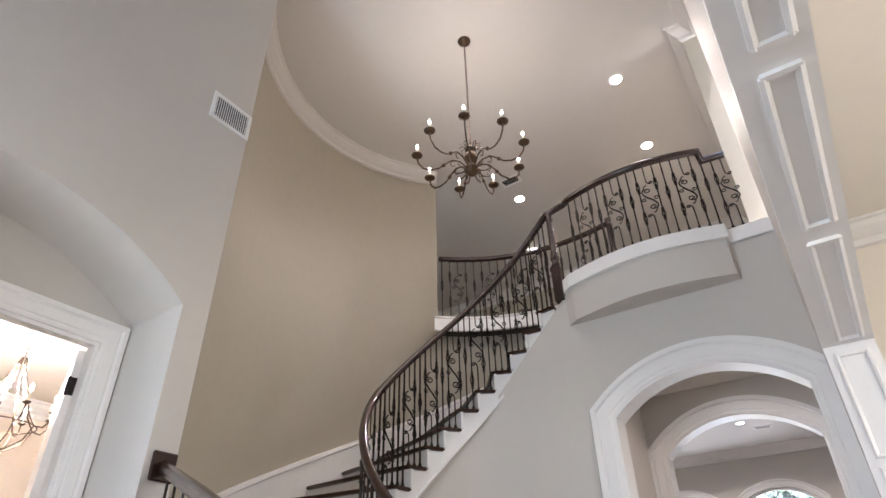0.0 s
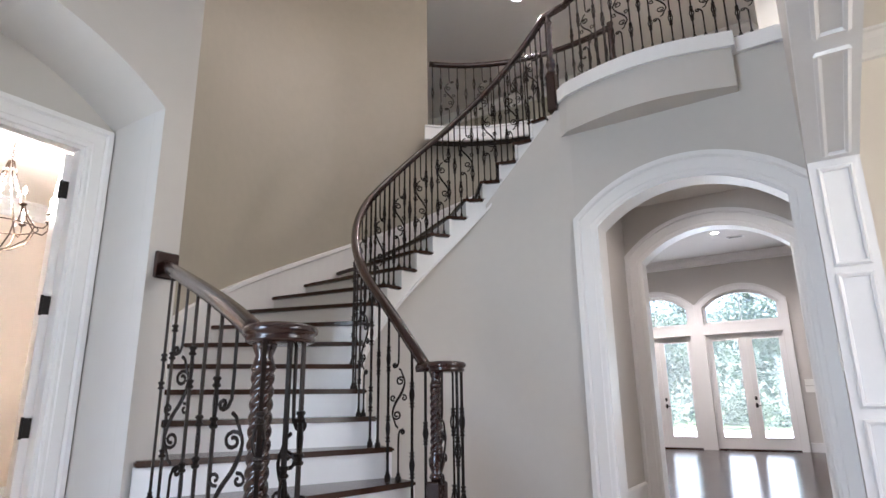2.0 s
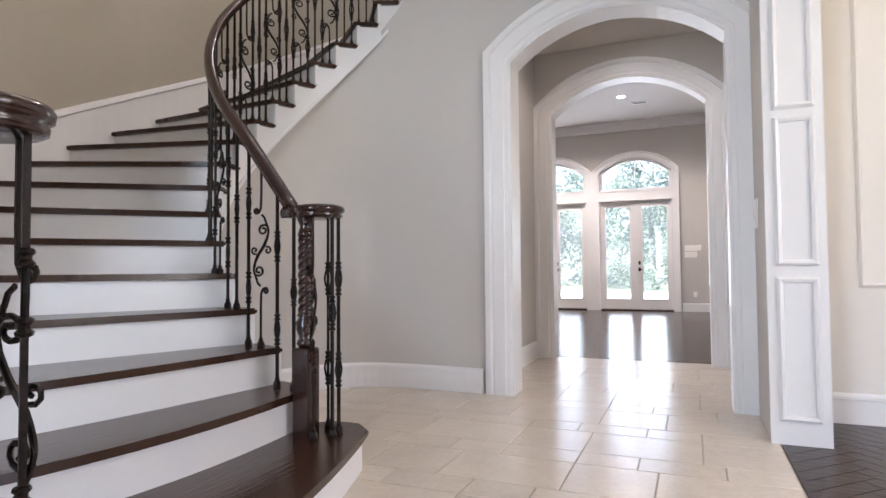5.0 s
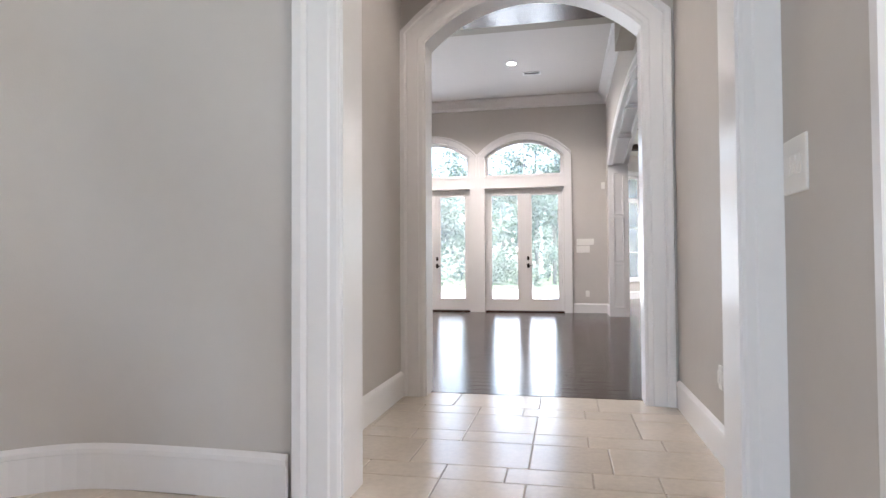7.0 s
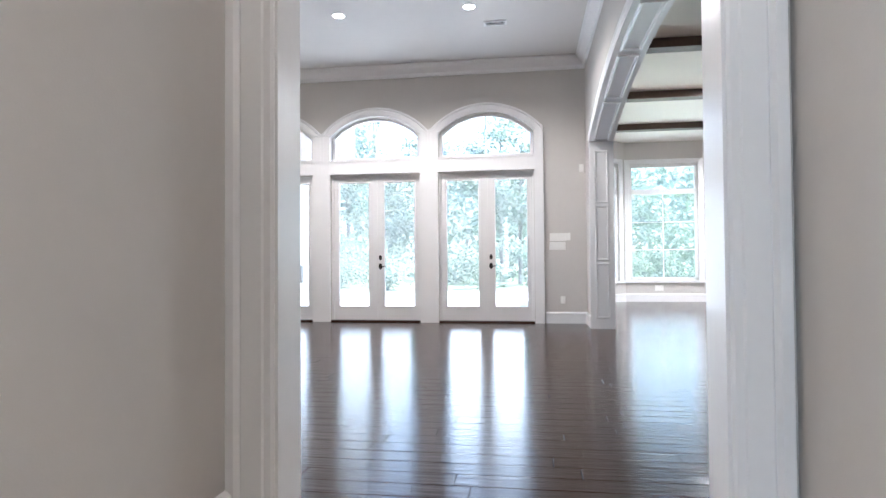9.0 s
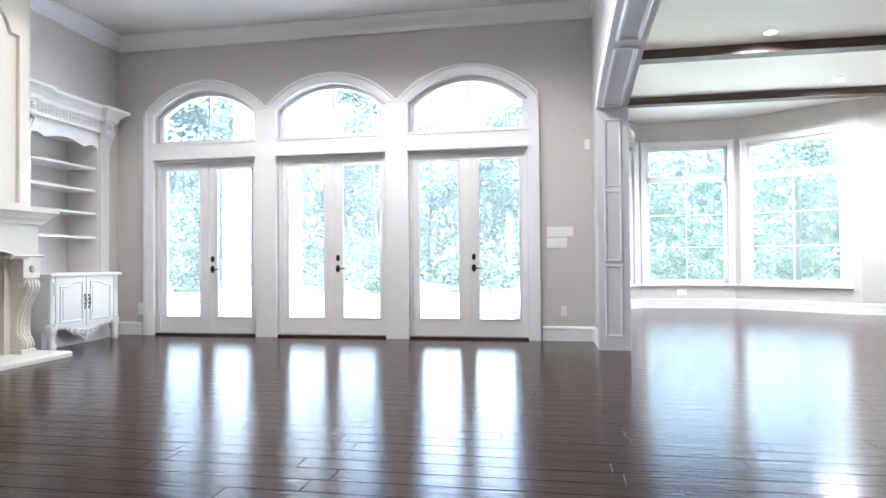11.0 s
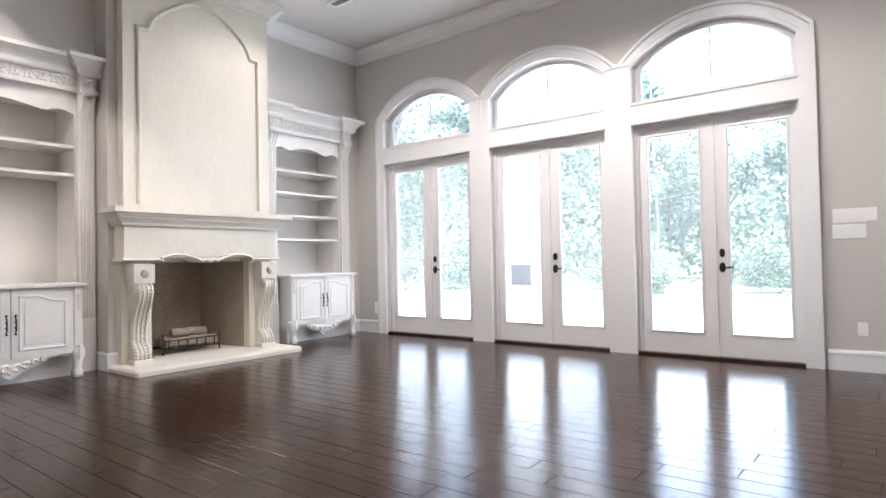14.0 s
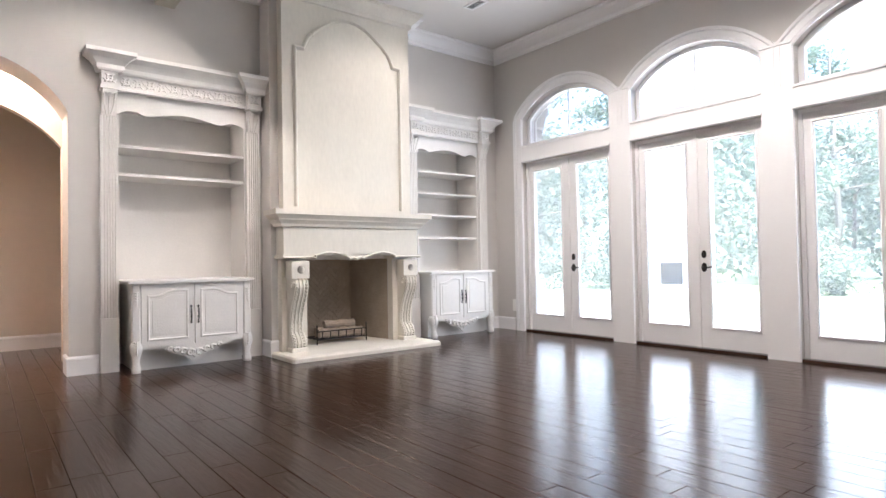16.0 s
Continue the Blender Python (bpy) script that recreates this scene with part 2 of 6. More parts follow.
def lathe(bm, prof, at=(0, 0, 0), n=14):
    at = Vector(at)
    rings = [[bm.verts.new(at + Vector((r * math.cos(2 * math.pi * j / n), r * math.sin(2 * math.pi * j / n), z))) for j in range(n)] for r, z in prof]
    for a, b_ in zip(rings, rings[1:]):
        for j in range(n):
            bm.faces.new([a[j], a[(j + 1) % n], b_[(j + 1) % n], b_[j]])
    bm.faces.new(rings[0][::-1])
    bm.faces.new(rings[-1])
    return bm


def arc(ua, ub, zs, za, n=20):
    """A segmental arch from (ua, zs) over the crown za to (ub, zs)."""
    h, rise, c = (ub - ua) / 2, za - zs, (ua + ub) / 2
    R = (h * h + rise * rise) / (2 * rise)
    a = math.asin(min(1, h / R)) if rise < h else math.pi - math.asin(h / R)
    return [(c + R * math.sin(-a + 2 * a * i / n), za - R + R * math.cos(-a + 2 * a * i / n)) for i in range(n + 1)]


def wall(bm, axis, w0, w1, u0, u1, z0, z1, openings=()):
    """A wall between w0 and w1 on the axis ('x' or 'y'), along the other from u0 to u1; openings are (ua, ub, bottom, spring, crown)."""
    def P(u, z, w):
        return (w, u, z) if axis == 'x' else (u, w, z)
    vec = (w1 - w0, 0, 0) if axis == 'x' else (0, w1 - w0, 0)
    u = u0
    def rect(a, b_, c, d):
        if b_ - a > 1e-4 and d - c > 1e-4:
            prism(bm, [P(a, c, w0), P(b_, c, w0), P(b_, d, w0), P(a, d, w0)], vec)
    for ua, ub in sorted({(o[0], o[1]) for o in openings}):
        rect(u, ua, z0, z1)
        stack = sorted([o for o in openings if o[0] == ua], key=lambda o: o[2])
        z = z0
        for _, _, bot, spr, top in stack:
            rect(ua, ub, z, bot)
            z = spr
            last = (spr, top)
        if last[1] > last[0] + 1e-4:
            pts = [P(a, b_, w0) for a, b_ in arc(ua, ub, *last)]
            prism(bm, pts + [P(ub, z1, w0), P(ua, z1, w0)], vec)
        else:
            rect(ua, ub, last[0], z1)
        u = ub
    rect(u, u1, z0, z1)
    return bm


def casing_profile(w, d=0.03):
    return [(0, 0), (0, d * 0.6), (-0.012, d * 0.8), (-w * 0.2, d * 0.8), (-w * 0.24, d), (-w * 0.66, d), (-w * 0.70, d * 0.8), (-w * 0.78, d * 1.5), (-w * 0.97, d * 1.5), (-w, d * 1.1), (-w, 0)]


def plane_path(axis, w, pts):
    return [(w, a, z) if axis == 'x' else (a, w, z) for a, z in pts]


CROWN = [(0, 0), (0.15, 0), (0.15, -0.02), (0.125, -0.03), (0.11, -0.07), (0.06, -0.12), (0.035, -0.14), (0.03, -0.19), (0, -0.20)]
BASE_H = 0.19


def base_profile(h=BASE_H, d=0.02):
    return [(0, 0), (d, 0), (d, h * 0.78), (d * 1.3, h * 0.80), (d * 1.2, h * 0.9), (d * 0.5, h * 0.97), (0, h)]


def structure(name, label, category="wall"):
    return thing(name, label, category, kind="structure")


def wall_object(name, mat, label, *walls):
    bm = B()
    for w in walls:
        wall(bm, *w)
    return tagged(part(name, bm, mat), label, "wall", kind="structure")

# ==== structure ====
UPPER, CEIL_F, CEIL_L = 4.10, 7.10, 4.38          # landing, tower ceiling, living room ceiling
WX, EX = -6.38, 0.47                               # fireplace wall and the wall towards the bay
YW = 15.0                                          # french door wall
A1 = (-1.28, 0.28, 0.0, 2.63, 2.94)
A2 = (-1.40, 0.20, 0.0, 2.70, 3.03)
UNITS = [(-1.97, -0.37), (-3.87, -2.29), (-5.77, -4.19)]

wall_object("wall_foyer_north", M_WALL, "greige painted wall with a wide cased arch", ('y', 5.2, 5.42, -1.60, 0.42, 0, UPPER - 0.15, [A1]))
wall_object("wall_vestibule_west", M_WALL, "greige painted vestibule wall", ('x', -1.80, -1.58, 5.42, 7.22, 0, 3.45))
wall_object("wall_vestibule_east", M_WALL, "greige painted vestibule wall", ('x', 0.41, 0.47, 5.42, 7.22, 0, 3.45))
wall_object("wall_living_south", M_WALL, "greige painted wall with a cased arch to the vestibule", ('y', 7.22, 7.42, -6.9, 0.79, 0, CEIL_L, [A2]))
bm = B()
box(bm, -1.58, 0.41, 5.42, 7.22, 3.40, 3.45)
tagged(part("ceiling_vestibule", bm, M_CEIL), "flat painted vestibule ceiling", "ceiling", kind="structure")

wall_object("wall_north", M_WALL, "greige painted wall with three arched french door units", ('y', YW, YW + 0.28, -6.9, 0.79, 0, CEIL_L,
            [(a, b, 0.0, 2.54, 2.54) for a, b in UNITS] + [(a, b, 2.79, 3.20, 3.54) for a, b in UNITS]))
wall_object("wall_west", M_WALL, "greige painted fireplace wall with two bookcase niches and an arched passage",
            ('x', WX - 0.50, WX, 7.42, YW, 0, CEIL_L, [(7.55, 9.20, 0.0, 2.62, 3.12), (9.63, 10.97, 0.0, 2.80, 2.80), (11.55, 12.75, 0.0, 1.12, 1.12), (13.43, 14.60, 0.0, 2.80, 2.80)]))
bm = B()
box(bm, WX - 0.56, WX - 0.50, 9.4, YW, 0, CEIL_L)
tagged(part("wall_west_back", bm, M_WALL), "back of the bookcase niches", "wall", kind="structure")
wall_object("wall_east", M_WALL, "greige painted wall with a wide panelled arch to the bay room", ('x', EX, 0.79, 7.42, YW, 0, CEIL_L, [(7.66, 14.28, 0.0, 2.83, 3.30)]))
bm = B()
box(bm, -6.9, 0.79, 7.22, YW + 0.28, CEIL_L, CEIL_L + 0.1)
tagged(part("ceiling_living", bm, M_CEIL), "flat painted living room ceiling", "ceiling", kind="structure")
bm = B()
box(bm, WX - 0.02, -6.10, 11.16, 13.14, 0, CEIL_L)
bmesh.ops.delete(bm, geom=list(bm.faces), context='FACES')
wall(bm, 'x', WX, -6.10, 11.16, 13.14, 0, CEIL_L, [(11.55, 12.75, 0.0, 1.12, 1.12)])
tagged(part("wall_chimney_breast", bm, M_WALL), "greige painted chimney breast", "wall", kind="structure")

# passage beyond the arched opening in the west wall
for w_ in (('x', -9.2, -9.05, 5.5, 10.2, 0, 3.6), ('y', 10.05, 10.2, -9.05, WX - 0.5, 0, 3.6), ('y', 5.5, 5.65, -9.05, WX - 0.5, 0, 3.6)):
    wall_object("wall_passage", M_WARM, "warm beige passage wall", w_)
wall_object("wall_passage_inner", M_WARM, "inner passage wall with a second arch", ('x', -7.62, -7.5, 5.65, 10.05, 0, 3.6, [(7.2, 9.25, 0.0, 2.45, 2.95)]))
bm = B()
box(bm, -9.2, WX - 0.5, 5.5, 10.2, 3.6, 3.7)
tagged(part("ceiling_passage", bm, M_CREAM), "pale passage ceiling", "ceiling", kind="structure")

# bay room
wall_object("wall_bay", M_WALL, "pale painted bay wall with a tall window", ('y', 20.3, 20.5, 1.9, 3.76, 0, 3.95, [(2.02, 3.64, 0.52, 3.40, 3.40)]))
wall_object("wall_bay_east", M_WALL, "plain bay room wall", ('x', 6.4, 6.6, 7.0, 19.2, 0, 3.95))
wall_object("wall_bay_south", M_WALL, "plain bay room wall", ('y', 7.0, 7.2, 0.79, 6.4, 0, 3.95))
wall_object("wall_bay_west", M_WALL, "plain bay room wall", ('x', 0.6, 0.79, YW + 0.28, 19.25, 0, 3.95))


def slanted(name, a, b, win, label):
    """A wall from a to b in plan with one window, turned into place."""
    L = (Vector(b) - Vector(a)).length
    bm = B()
    wall(bm, 'y', 0, 0.2, 0, L, 0, 3.95, [win] if win else [])
    ob = tagged(part(name, bm, M_WALL), label, "wall", kind="structure")
    ob.matrix_world = Matrix.Translation((*a, 0)) @ Matrix.Rotation(math.atan2(b[1] - a[1], b[0] - a[0]), 4, 'Z')
    return ob.matrix_world, L


BAY_W, LW = slanted("wall_bay_left", (0.79, 19.19), (1.9, 20.3), (0.25, 1.35, 0.52, 3.40, 3.40), "slanted bay wall with a window")
BAY_E, LE = slanted("wall_bay_right", (3.76, 20.3), (5.55, 19.05), (0.25, 1.9, 0.52, 3.40, 3.40), "slanted bay wall with a window")
slanted("wall_bay_corner", (5.55, 19.05), (6.5, 18.9), None, "plain bay wall")
bm = B()
box(bm, 0.6, 6.6, 7.0, 20.6, 3.95, 4.05)
tagged(part("ceiling_bay", bm, M_CREAM), "white painted bay room ceiling between dark beams", "ceiling", kind="structure")

# foyer, upper level, side rooms
NICHE = (-0.38, 1.87, 0.0, 2.83, 3.23)
wall_object("wall_foyer_west", M_WALL, "greige painted wall with a deep arched door recess", ('x', -3.44, -2.86, -3.5, 2.06, 0, CEIL_F, [NICHE]))
wall_object("wall_study_front", M_WALL, "wall with a cased study doorway", ('x', -3.52, -3.44, -3.5, 2.06, 0, 3.6, [(-0.19, 1.715, 0.0, 2.66, 2.66)]))
wall_object("wall_front", M_WALL, "front wall with a tall glazed entry", ('y', -3.7, -3.5, -3.6, 6.0, 0, CEIL_F, [(-2.84, -1.36, 0.0, 3.3, 3.3)]))
wall_object("wall_opening_east", M_WALL, "wall over the wide panelled opening to the dining room", ('x', 0.42, 0.71, -3.5, 5.2, 0, CEIL_F, [(-1.9, 4.52, 0.0, 2.62, 2.88)]))
wall_object("wall_hall_east", M_TAN, "upper hall wall", ('x', 0.26, 0.71, 5.44, 10.2, 3.55, CEIL_F))
wall_object("wall_hall_back", M_TAN, "upper hall back wall", ('y', 10.0, 10.2, -6.5, 0.26, UPPER - 0.2, CEIL_F))
wall_object("wall_hall_west", M_TAN, "upper hall end wall", ('x', -6.7, -6.5, 4.2, 10.2, UPPER - 0.2, CEIL_F))
wall_object("wall_dining_north", M_CREAM, "cream dining room wall with panel mouldings", ('y', 5.15, 5.35, 0.71, 6.0, 0, 3.75))
wall_object("wall_dining_east", M_CREAM, "cream dining room wall with a window", ('x', 5.8, 6.0, -3.5, 5.15, 0, 3.75, [(0.0, 2.4, 0.7, 3.0, 3.0)]))
wall_object("wall_study", M_WARM, "warm beige study wall", ('x', -8.2, -8.0, -3.5, 5.2, 0, 3.6), ('y', 5.0, 5.2, -8.0, -4.7, 0, 3.6), ('y', -3.7, -3.5, -8.2, -3.6, 0, 3.6))
bm = B()
box(bm, -8.2, -4.70, 1.95, 5.2, 3.6, 3.7)
box(bm, -8.2, -3.44, -3.7, 1.95, 3.6, 3.7)
tagged(part("ceiling_study", bm, M_CREAM), "pale study ceiling", "ceiling", kind="structure")
bm = B()
box(bm, 0.71, 6.0, -3.7, 5.35, 3.75, 3.85)
tagged(part("ceiling_dining", bm, M_CREAM), "pale dining room ceiling", "ceiling", kind="structure")
bm = B()
box(bm, -6.7, 0.71, -3.7, 10.2, CEIL_F, CEIL_F + 0.1)
tagged(part("ceiling_tower", bm, M_CEIL), "tan painted stair tower ceiling", "ceiling", kind="structure")

# ---- stair geometry ----
CX, CY, RI, RO, RISE = -1.95, 4.18, 1.095, 2.45, 0.195


def polar(r, deg):
    return Vector((CX + r * math.cos(radians(deg)), CY + r * math.sin(radians(deg))))


def bez(p, s):
    a, b, c, d = [Vector(q) for q in p]
    k = 1 - s
    return a * k ** 3 + b * 3 * k * k * s + c * 3 * k * s * s + d * s ** 3


def inner(s):
    """Plan of the open string; s counts treads."""
    if s >= 10:
        return polar(RI, 184 - 9.6 * (s - 10))
    return bez([(-1.58, 3.24), (-2.30, 3.20), (-2.98, 3.60), polar(RI, 184)], max(0, (s - 1.2) / 8.8))


def under(s):
    """Plan of the wall below the string, running smoothly into the arch wall."""
    p = inner(s) + (outer(s) - inner(s)).normalized() * 0.045
    k = 0.05
    p.y = -k * math.log(math.exp(-(p.y - 5.0) / k) + math.exp(-(5.195 - 5.0) / k)) + 5.0
    return p


def outer(s):
    """Plan of the wall string."""
    if s >= 4:
        return polar(RO - 0.012, 249 - 9.75 * (s - 4))
    return bez([(-1.30, 1.22), (-1.85, 1.40), (-2.45, 1.62), polar(RO - 0.012, 249)], max(0, (s - 1) / 3))


def ring_wall(name, r0, r1, a0, a1, z0, z1, mat, label):
    n = max(4, int(abs(a1 - a0) / 4))
    bm = B()
    for i in range(n):
        p, q = a0 + (a1 - a0) * i / n, a0 + (a1 - a0) * (i + 1) / n
        prism(bm, [(*polar(r0, p), z0), (*polar(r0, q), z0), (*polar(r1, q), z0), (*polar(r1, p), z0)], (0, 0, z1 - z0))
    bmesh.ops.remove_doubles(bm, verts=bm.verts, dist=1e-5)
    inner_faces = [f for f in bm.faces if len([e for e in f.edges if len(e.link_faces) > 2]) >= 4]
    bmesh.ops.delete(bm, geom=inner_faces, context='FACES')
    ob = part(name, bm, mat, smooth=True)
    ob.data.set_sharp_from_angle(angle=radians(35))
    return tagged(ob, label, "wall", kind="structure")


ring_wall("wall_tower", RO, RO + 0.075, 246.2, 134, 0, CEIL_F, M_TAN, "tall curved tan stair tower wall")
ring_wall("wall_tower_low", RO, RO + 0.18, 134, 98, 0, 4.34, M_TAN, "curved wall below the gallery floor")
# understair wall, concave towards the foyer
bm = B()
N = 80
ss = [1.8 + (22.6 - 1.8) * i / N for i in range(N + 1)]
low, high, lowb, highb = [], [], [], []
for s in ss:
    p, q = inner(s), outer(s)
    d = (q - p).normalized()
    a = under(s)
    if s > 20.5:
        a.y += (5.203 - a.y) * (s - 20.5) / 2.1
    b = a + d * 0.05
    zt = max(0.02, min((s + 0.2) * RISE - 0.36, 3.95))
    low.append(bm.verts.new((*a, 0)))
    high.append(bm.verts.new((*a, zt)))
    lowb.append(bm.verts.new((*b, 0)))
    highb.append(bm.verts.new((*b, zt)))
for i in range(N):
    bm.faces.new([low[i], low[i + 1], high[i + 1], high[i]])
    bm.faces.new([lowb[i + 1], lowb[i], highb[i], highb[i + 1]])
    bm.faces.new([high[i], high[i + 1], highb[i + 1], highb[i]])
ob = part("wall_understair", bm, M_WALL, smooth=True)
ob.data.set_sharp_from_angle(angle=radians(35))
tagged(ob, "curved greige wall under the stair", "wall", kind="structure")

# landing slab with its curved balcony front, gallery slab
bm = B()
front = [(-1.56, 5.19)] + [(-1.56 + 1.60 * i / 16, 5.19 - 0.25 * math.sin(math.pi * (0.06 + 0.80 * i / 16))) for i in range(1, 17)]
prism(bm, [(x, y, 3.60) for x, y in front] + [(0.04, 5.2, 3.60), (-1.56, 5.2, 3.60)], (0, 0, 0.36))
tagged(part("wall_balcony_front", bm, M_WALL), "bowed painted balcony front over the arch", "wall", kind="structure")
bm = B()
prism(bm, [(x + (0.03 if i == len(front) - 1 else 0), y - 0.035, 3.96) for i, (x, y) in enumerate(front)] + [(0.07, 5.17, 3.96), (0.42, 5.17, 3.96), (0.42, 5.44, 3.96), (-1.56, 5.44, 3.96)], (0, 0, 0.14))
tagged(part("trim_balcony_edge", bm, M_WHITE), "white nosing trim round the balcony edge", "trim", kind="structure")
bm = B()
box(bm, -1.56, 0.26, 5.44, 10.0, 3.90, 4.095)
tagged(part("floor_landing", bm, M_TREAD), "dark wood upper landing floor", "floor", kind="structure")
GAL = 4.50
bm = B()
edge = [polar(2.25, 134 - 72 * i / 14) for i in range(15)]
prism(bm, [(*p, GAL - 0.16) for p in edge] + [(-1.0, 9.9, GAL - 0.16), (-6.4, 9.9, GAL - 0.16), (-6.4, 7.2, GAL - 0.16), (*polar(2.62, 132), GAL - 0.16)], (0, 0, 0.15))
tagged(part("floor_gallery", bm, M_TREAD), "dark wood gallery floor", "floor", kind="structure")
bm = B()
sweep(bm, [(*polar(2.235, 136 - 74 * i / 16), GAL - 0.08) for i in range(17)], [(-0.02, -0.1), (0.02, -0.1), (0.02, 0.06), (0.035, 0.07), (0.035, 0.09), (-0.02, 0.09)], level=True)
tagged(part("trim_gallery_edge", bm, M_WHITE), "white nosing trim along the curved gallery", "trim", kind="structure")

# ---- casings and trims ----


def arch_casing(name, axis, w, o, cw, normal, label):
    n = (normal, 0, 0) if axis == 'x' else (0, normal, 0)
    pts = [(o[0], 0.0)] + arc(o[0], o[1], o[3], o[4]) + [(o[1], 0.0)]
    side = Vector((0, 0, 1)).cross(Vector(n))
    along = side.y if axis == 'x' else side.x
    if along < 0:
        pts = pts[::-1]
    bm = sweep(B(), plane_path(axis, w, pts), casing_profile(cw), up=n)
    ob = part(name, bm, M_WHITE)
    return tagged(ob, label, "trim", kind="structure")


def jamb_lining(name, axis, w0, w1, o, label, t=0.012):
    """White lining inside an arched opening."""
    pts = [(o[0], 0.0)] + arc(o[0], o[1], o[3], o[4]) + [(o[1], 0.0)]
    c = ((o[0] + o[1]) / 2, o[3] * 0.7)
    ins = [(a + (t if a < c[0] else -t), z - (t if i not in (0, len(pts) - 1) else 0)) for i, (a, z) in enumerate(pts)]
    bm = B()
    rings = []
    for w in (w0, w1):
        rings.append([bm.verts.new(p) for p in plane_path(axis, w, pts)] + [bm.verts.new(p) for p in plane_path(axis, w, ins)])
    n = len(pts)
    for i in range(n - 1):
        a, b = rings
        bm.faces.new([a[n + i], a[n + i + 1], b[n + i + 1], b[n + i]])
        bm.faces.new([a[i], a[i + 1], a[n + i + 1], a[n + i]])
        bm.faces.new([b[i], b[i + 1], b[n + i + 1], b[n + i]])
    return tagged(part(name, bm, M_WHITE), label, "trim", kind="structure")


arch_casing("trim_arch_foyer", 'y', 5.2, A1, 0.21, -1, "wide white moulded casing round the foyer arch")
arch_casing("trim_arch_foyer_back", 'y', 5.42, A1, 0.21, 1, "white moulded casing on the vestibule side")
jamb_lining("trim_arch_foyer_lining", 'y', 5.19, 5.43, A1, "white lining of the foyer arch")
arch_casing("trim_arch_living_front", 'y', 7.22, A2, 0.19, -1, "white moulded casing round the inner arch")
arch_casing("trim_arch_living", 'y', 7.42, A2, 0.21, 1, "white moulded casing on the living room side")
jamb_lining("trim_arch_living_lining", 'y', 7.21, 7.43, A2, "white lining of the inner arch")

# crown mouldings
def crown(name, pts, z, label, closed=True, mat=M_WHITE):
    bm = sweep(B(), [(x, y, z) for x, y in pts], CROWN, closed=closed, level=True)
    return tagged(part(name, bm, mat), label, "trim", kind="structure")


crown("trim_crown_living", [(WX, 7.42), (WX, 11.16), (-6.10, 11.16), (-6.10, 13.14), (WX, 13.14), (WX, YW), (EX, YW), (EX, 7.42)], CEIL_L, "white crown moulding round the living room")
crown("trim_crown_tower", [polar(RO, 248 - 114 * i / 40) for i in range(41)], CEIL_F, "curved white crown moulding at the tower ceiling", closed=False, mat=M_CEIL)
crown("trim_crown_foyer_east", [(0.26, 10.0), (0.26, 5.44), (0.42, 5.44), (0.42, -3.5)], CEIL_F, "crown moulding along the foyer wall", closed=False, mat=M_CEIL)
crown("trim_crown_hall", [(-6.5, 4.5), (-6.5, 10.0), (0.26, 10.0)], CEIL_F, "crown moulding in the upper hall", closed=False, mat=M_CEIL)
crown("trim_crown_dining", [(0.71, 5.15), (5.8, 5.15)], 3.75, "crown moulding in the dining room", closed=False)
crown("trim_crown_study", [(-8.0, -3.4), (-8.0, 5.0), (-4.7, 5.0)], 3.6, "crown moulding in the study", closed=False)


def baseboard(pts, label="white baseboard with a moulded top", h=BASE_H):
    bm = sweep(B(), [(x, y, 0.0) for x, y in pts], base_profile(h), level=True)
    return tagged(part("baseboard", bm, M_WHITE), label, "baseboard", kind="structure")


baseboard([(-1.58, 5.46), (-1.58, 7.18)])
baseboard([(0.41, 7.18), (0.41, 5.46)])
baseboard([tuple(under(s)) for s in [4 + 18.2 * i / 50 for i in range(51)]], "curved white baseboard under the stair", 0.2)
baseboard([(-0.19, YW), (EX, YW), (EX, 14.33)])
baseboard([(WX, 14.80), (WX, YW), (-5.98, YW)])
baseboard([(WX - 0.3, 9.20), (WX, 9.20), (WX, 9.46)])
baseboard([(WX, 11.12), (WX, 11.16), (-6.10, 11.16), (-6.10, 11.24)])
baseboard([(-9.05, 5.65), (-9.05, 10.05), (WX - 0.5, 10.05)])
baseboard([(0.71, 5.15), (5.8, 5.15)])
baseboard([(-2.86, 1.87), (-3.38, 1.87)][::-1])
baseboard([(-8.0, -3.4), (-8.0, 5.0), (-4.7, 5.0)])
baseboard([(0.79, 15.3), (0.79, 19.19), (1.9, 20.3), (3.76, 20.3), (5.55, 19.05), (6.4, 18.9)], h=0.2)
baseboard([(-1.62, 7.42), (WX, 7.42)])

# ---- panelled pilasters and soffits ----


def panelled(name, axis, w, normal, u0, u1, panels, label, k=1.0):
    """Raised panel mouldings on a flat face; panels are (z0, z1)."""
    n = (normal, 0, 0) if axis == 'x' else (0, normal, 0)
    bm = B()
    for z0, z1 in panels:
        a, b = u0 + 0.085, u1 - 0.085
        ring = [(a, z0), (a, z1), (b, z1), (b, z0)]
        sweep(bm, plane_path(axis, w, ring), [(-0.028, 0), (-0.028, 0.012 * k), (-0.015, 0.022 * k), (0, 0.016 * k), (0.004, 0.0)], up=n, closed=True)
    return tagged(part(name, bm, M_WHITE), label, "trim", kind="structure")


bm = B()
box(bm, 0.416, 0.712, 4.50, 4.54, 0, 2.62)
tagged(part("trim_pilaster_dining", bm, M_WHITE), "white panelled pilaster of the dining opening", "trim", kind="structure")
panelled("trim_pilaster_panels", 'y', 4.50, -1, 0.405, 0.725, [(0.16, 0.90), (1.02, 1.80), (1.90, 2.52)], "raised panel mouldings on the pilaster")


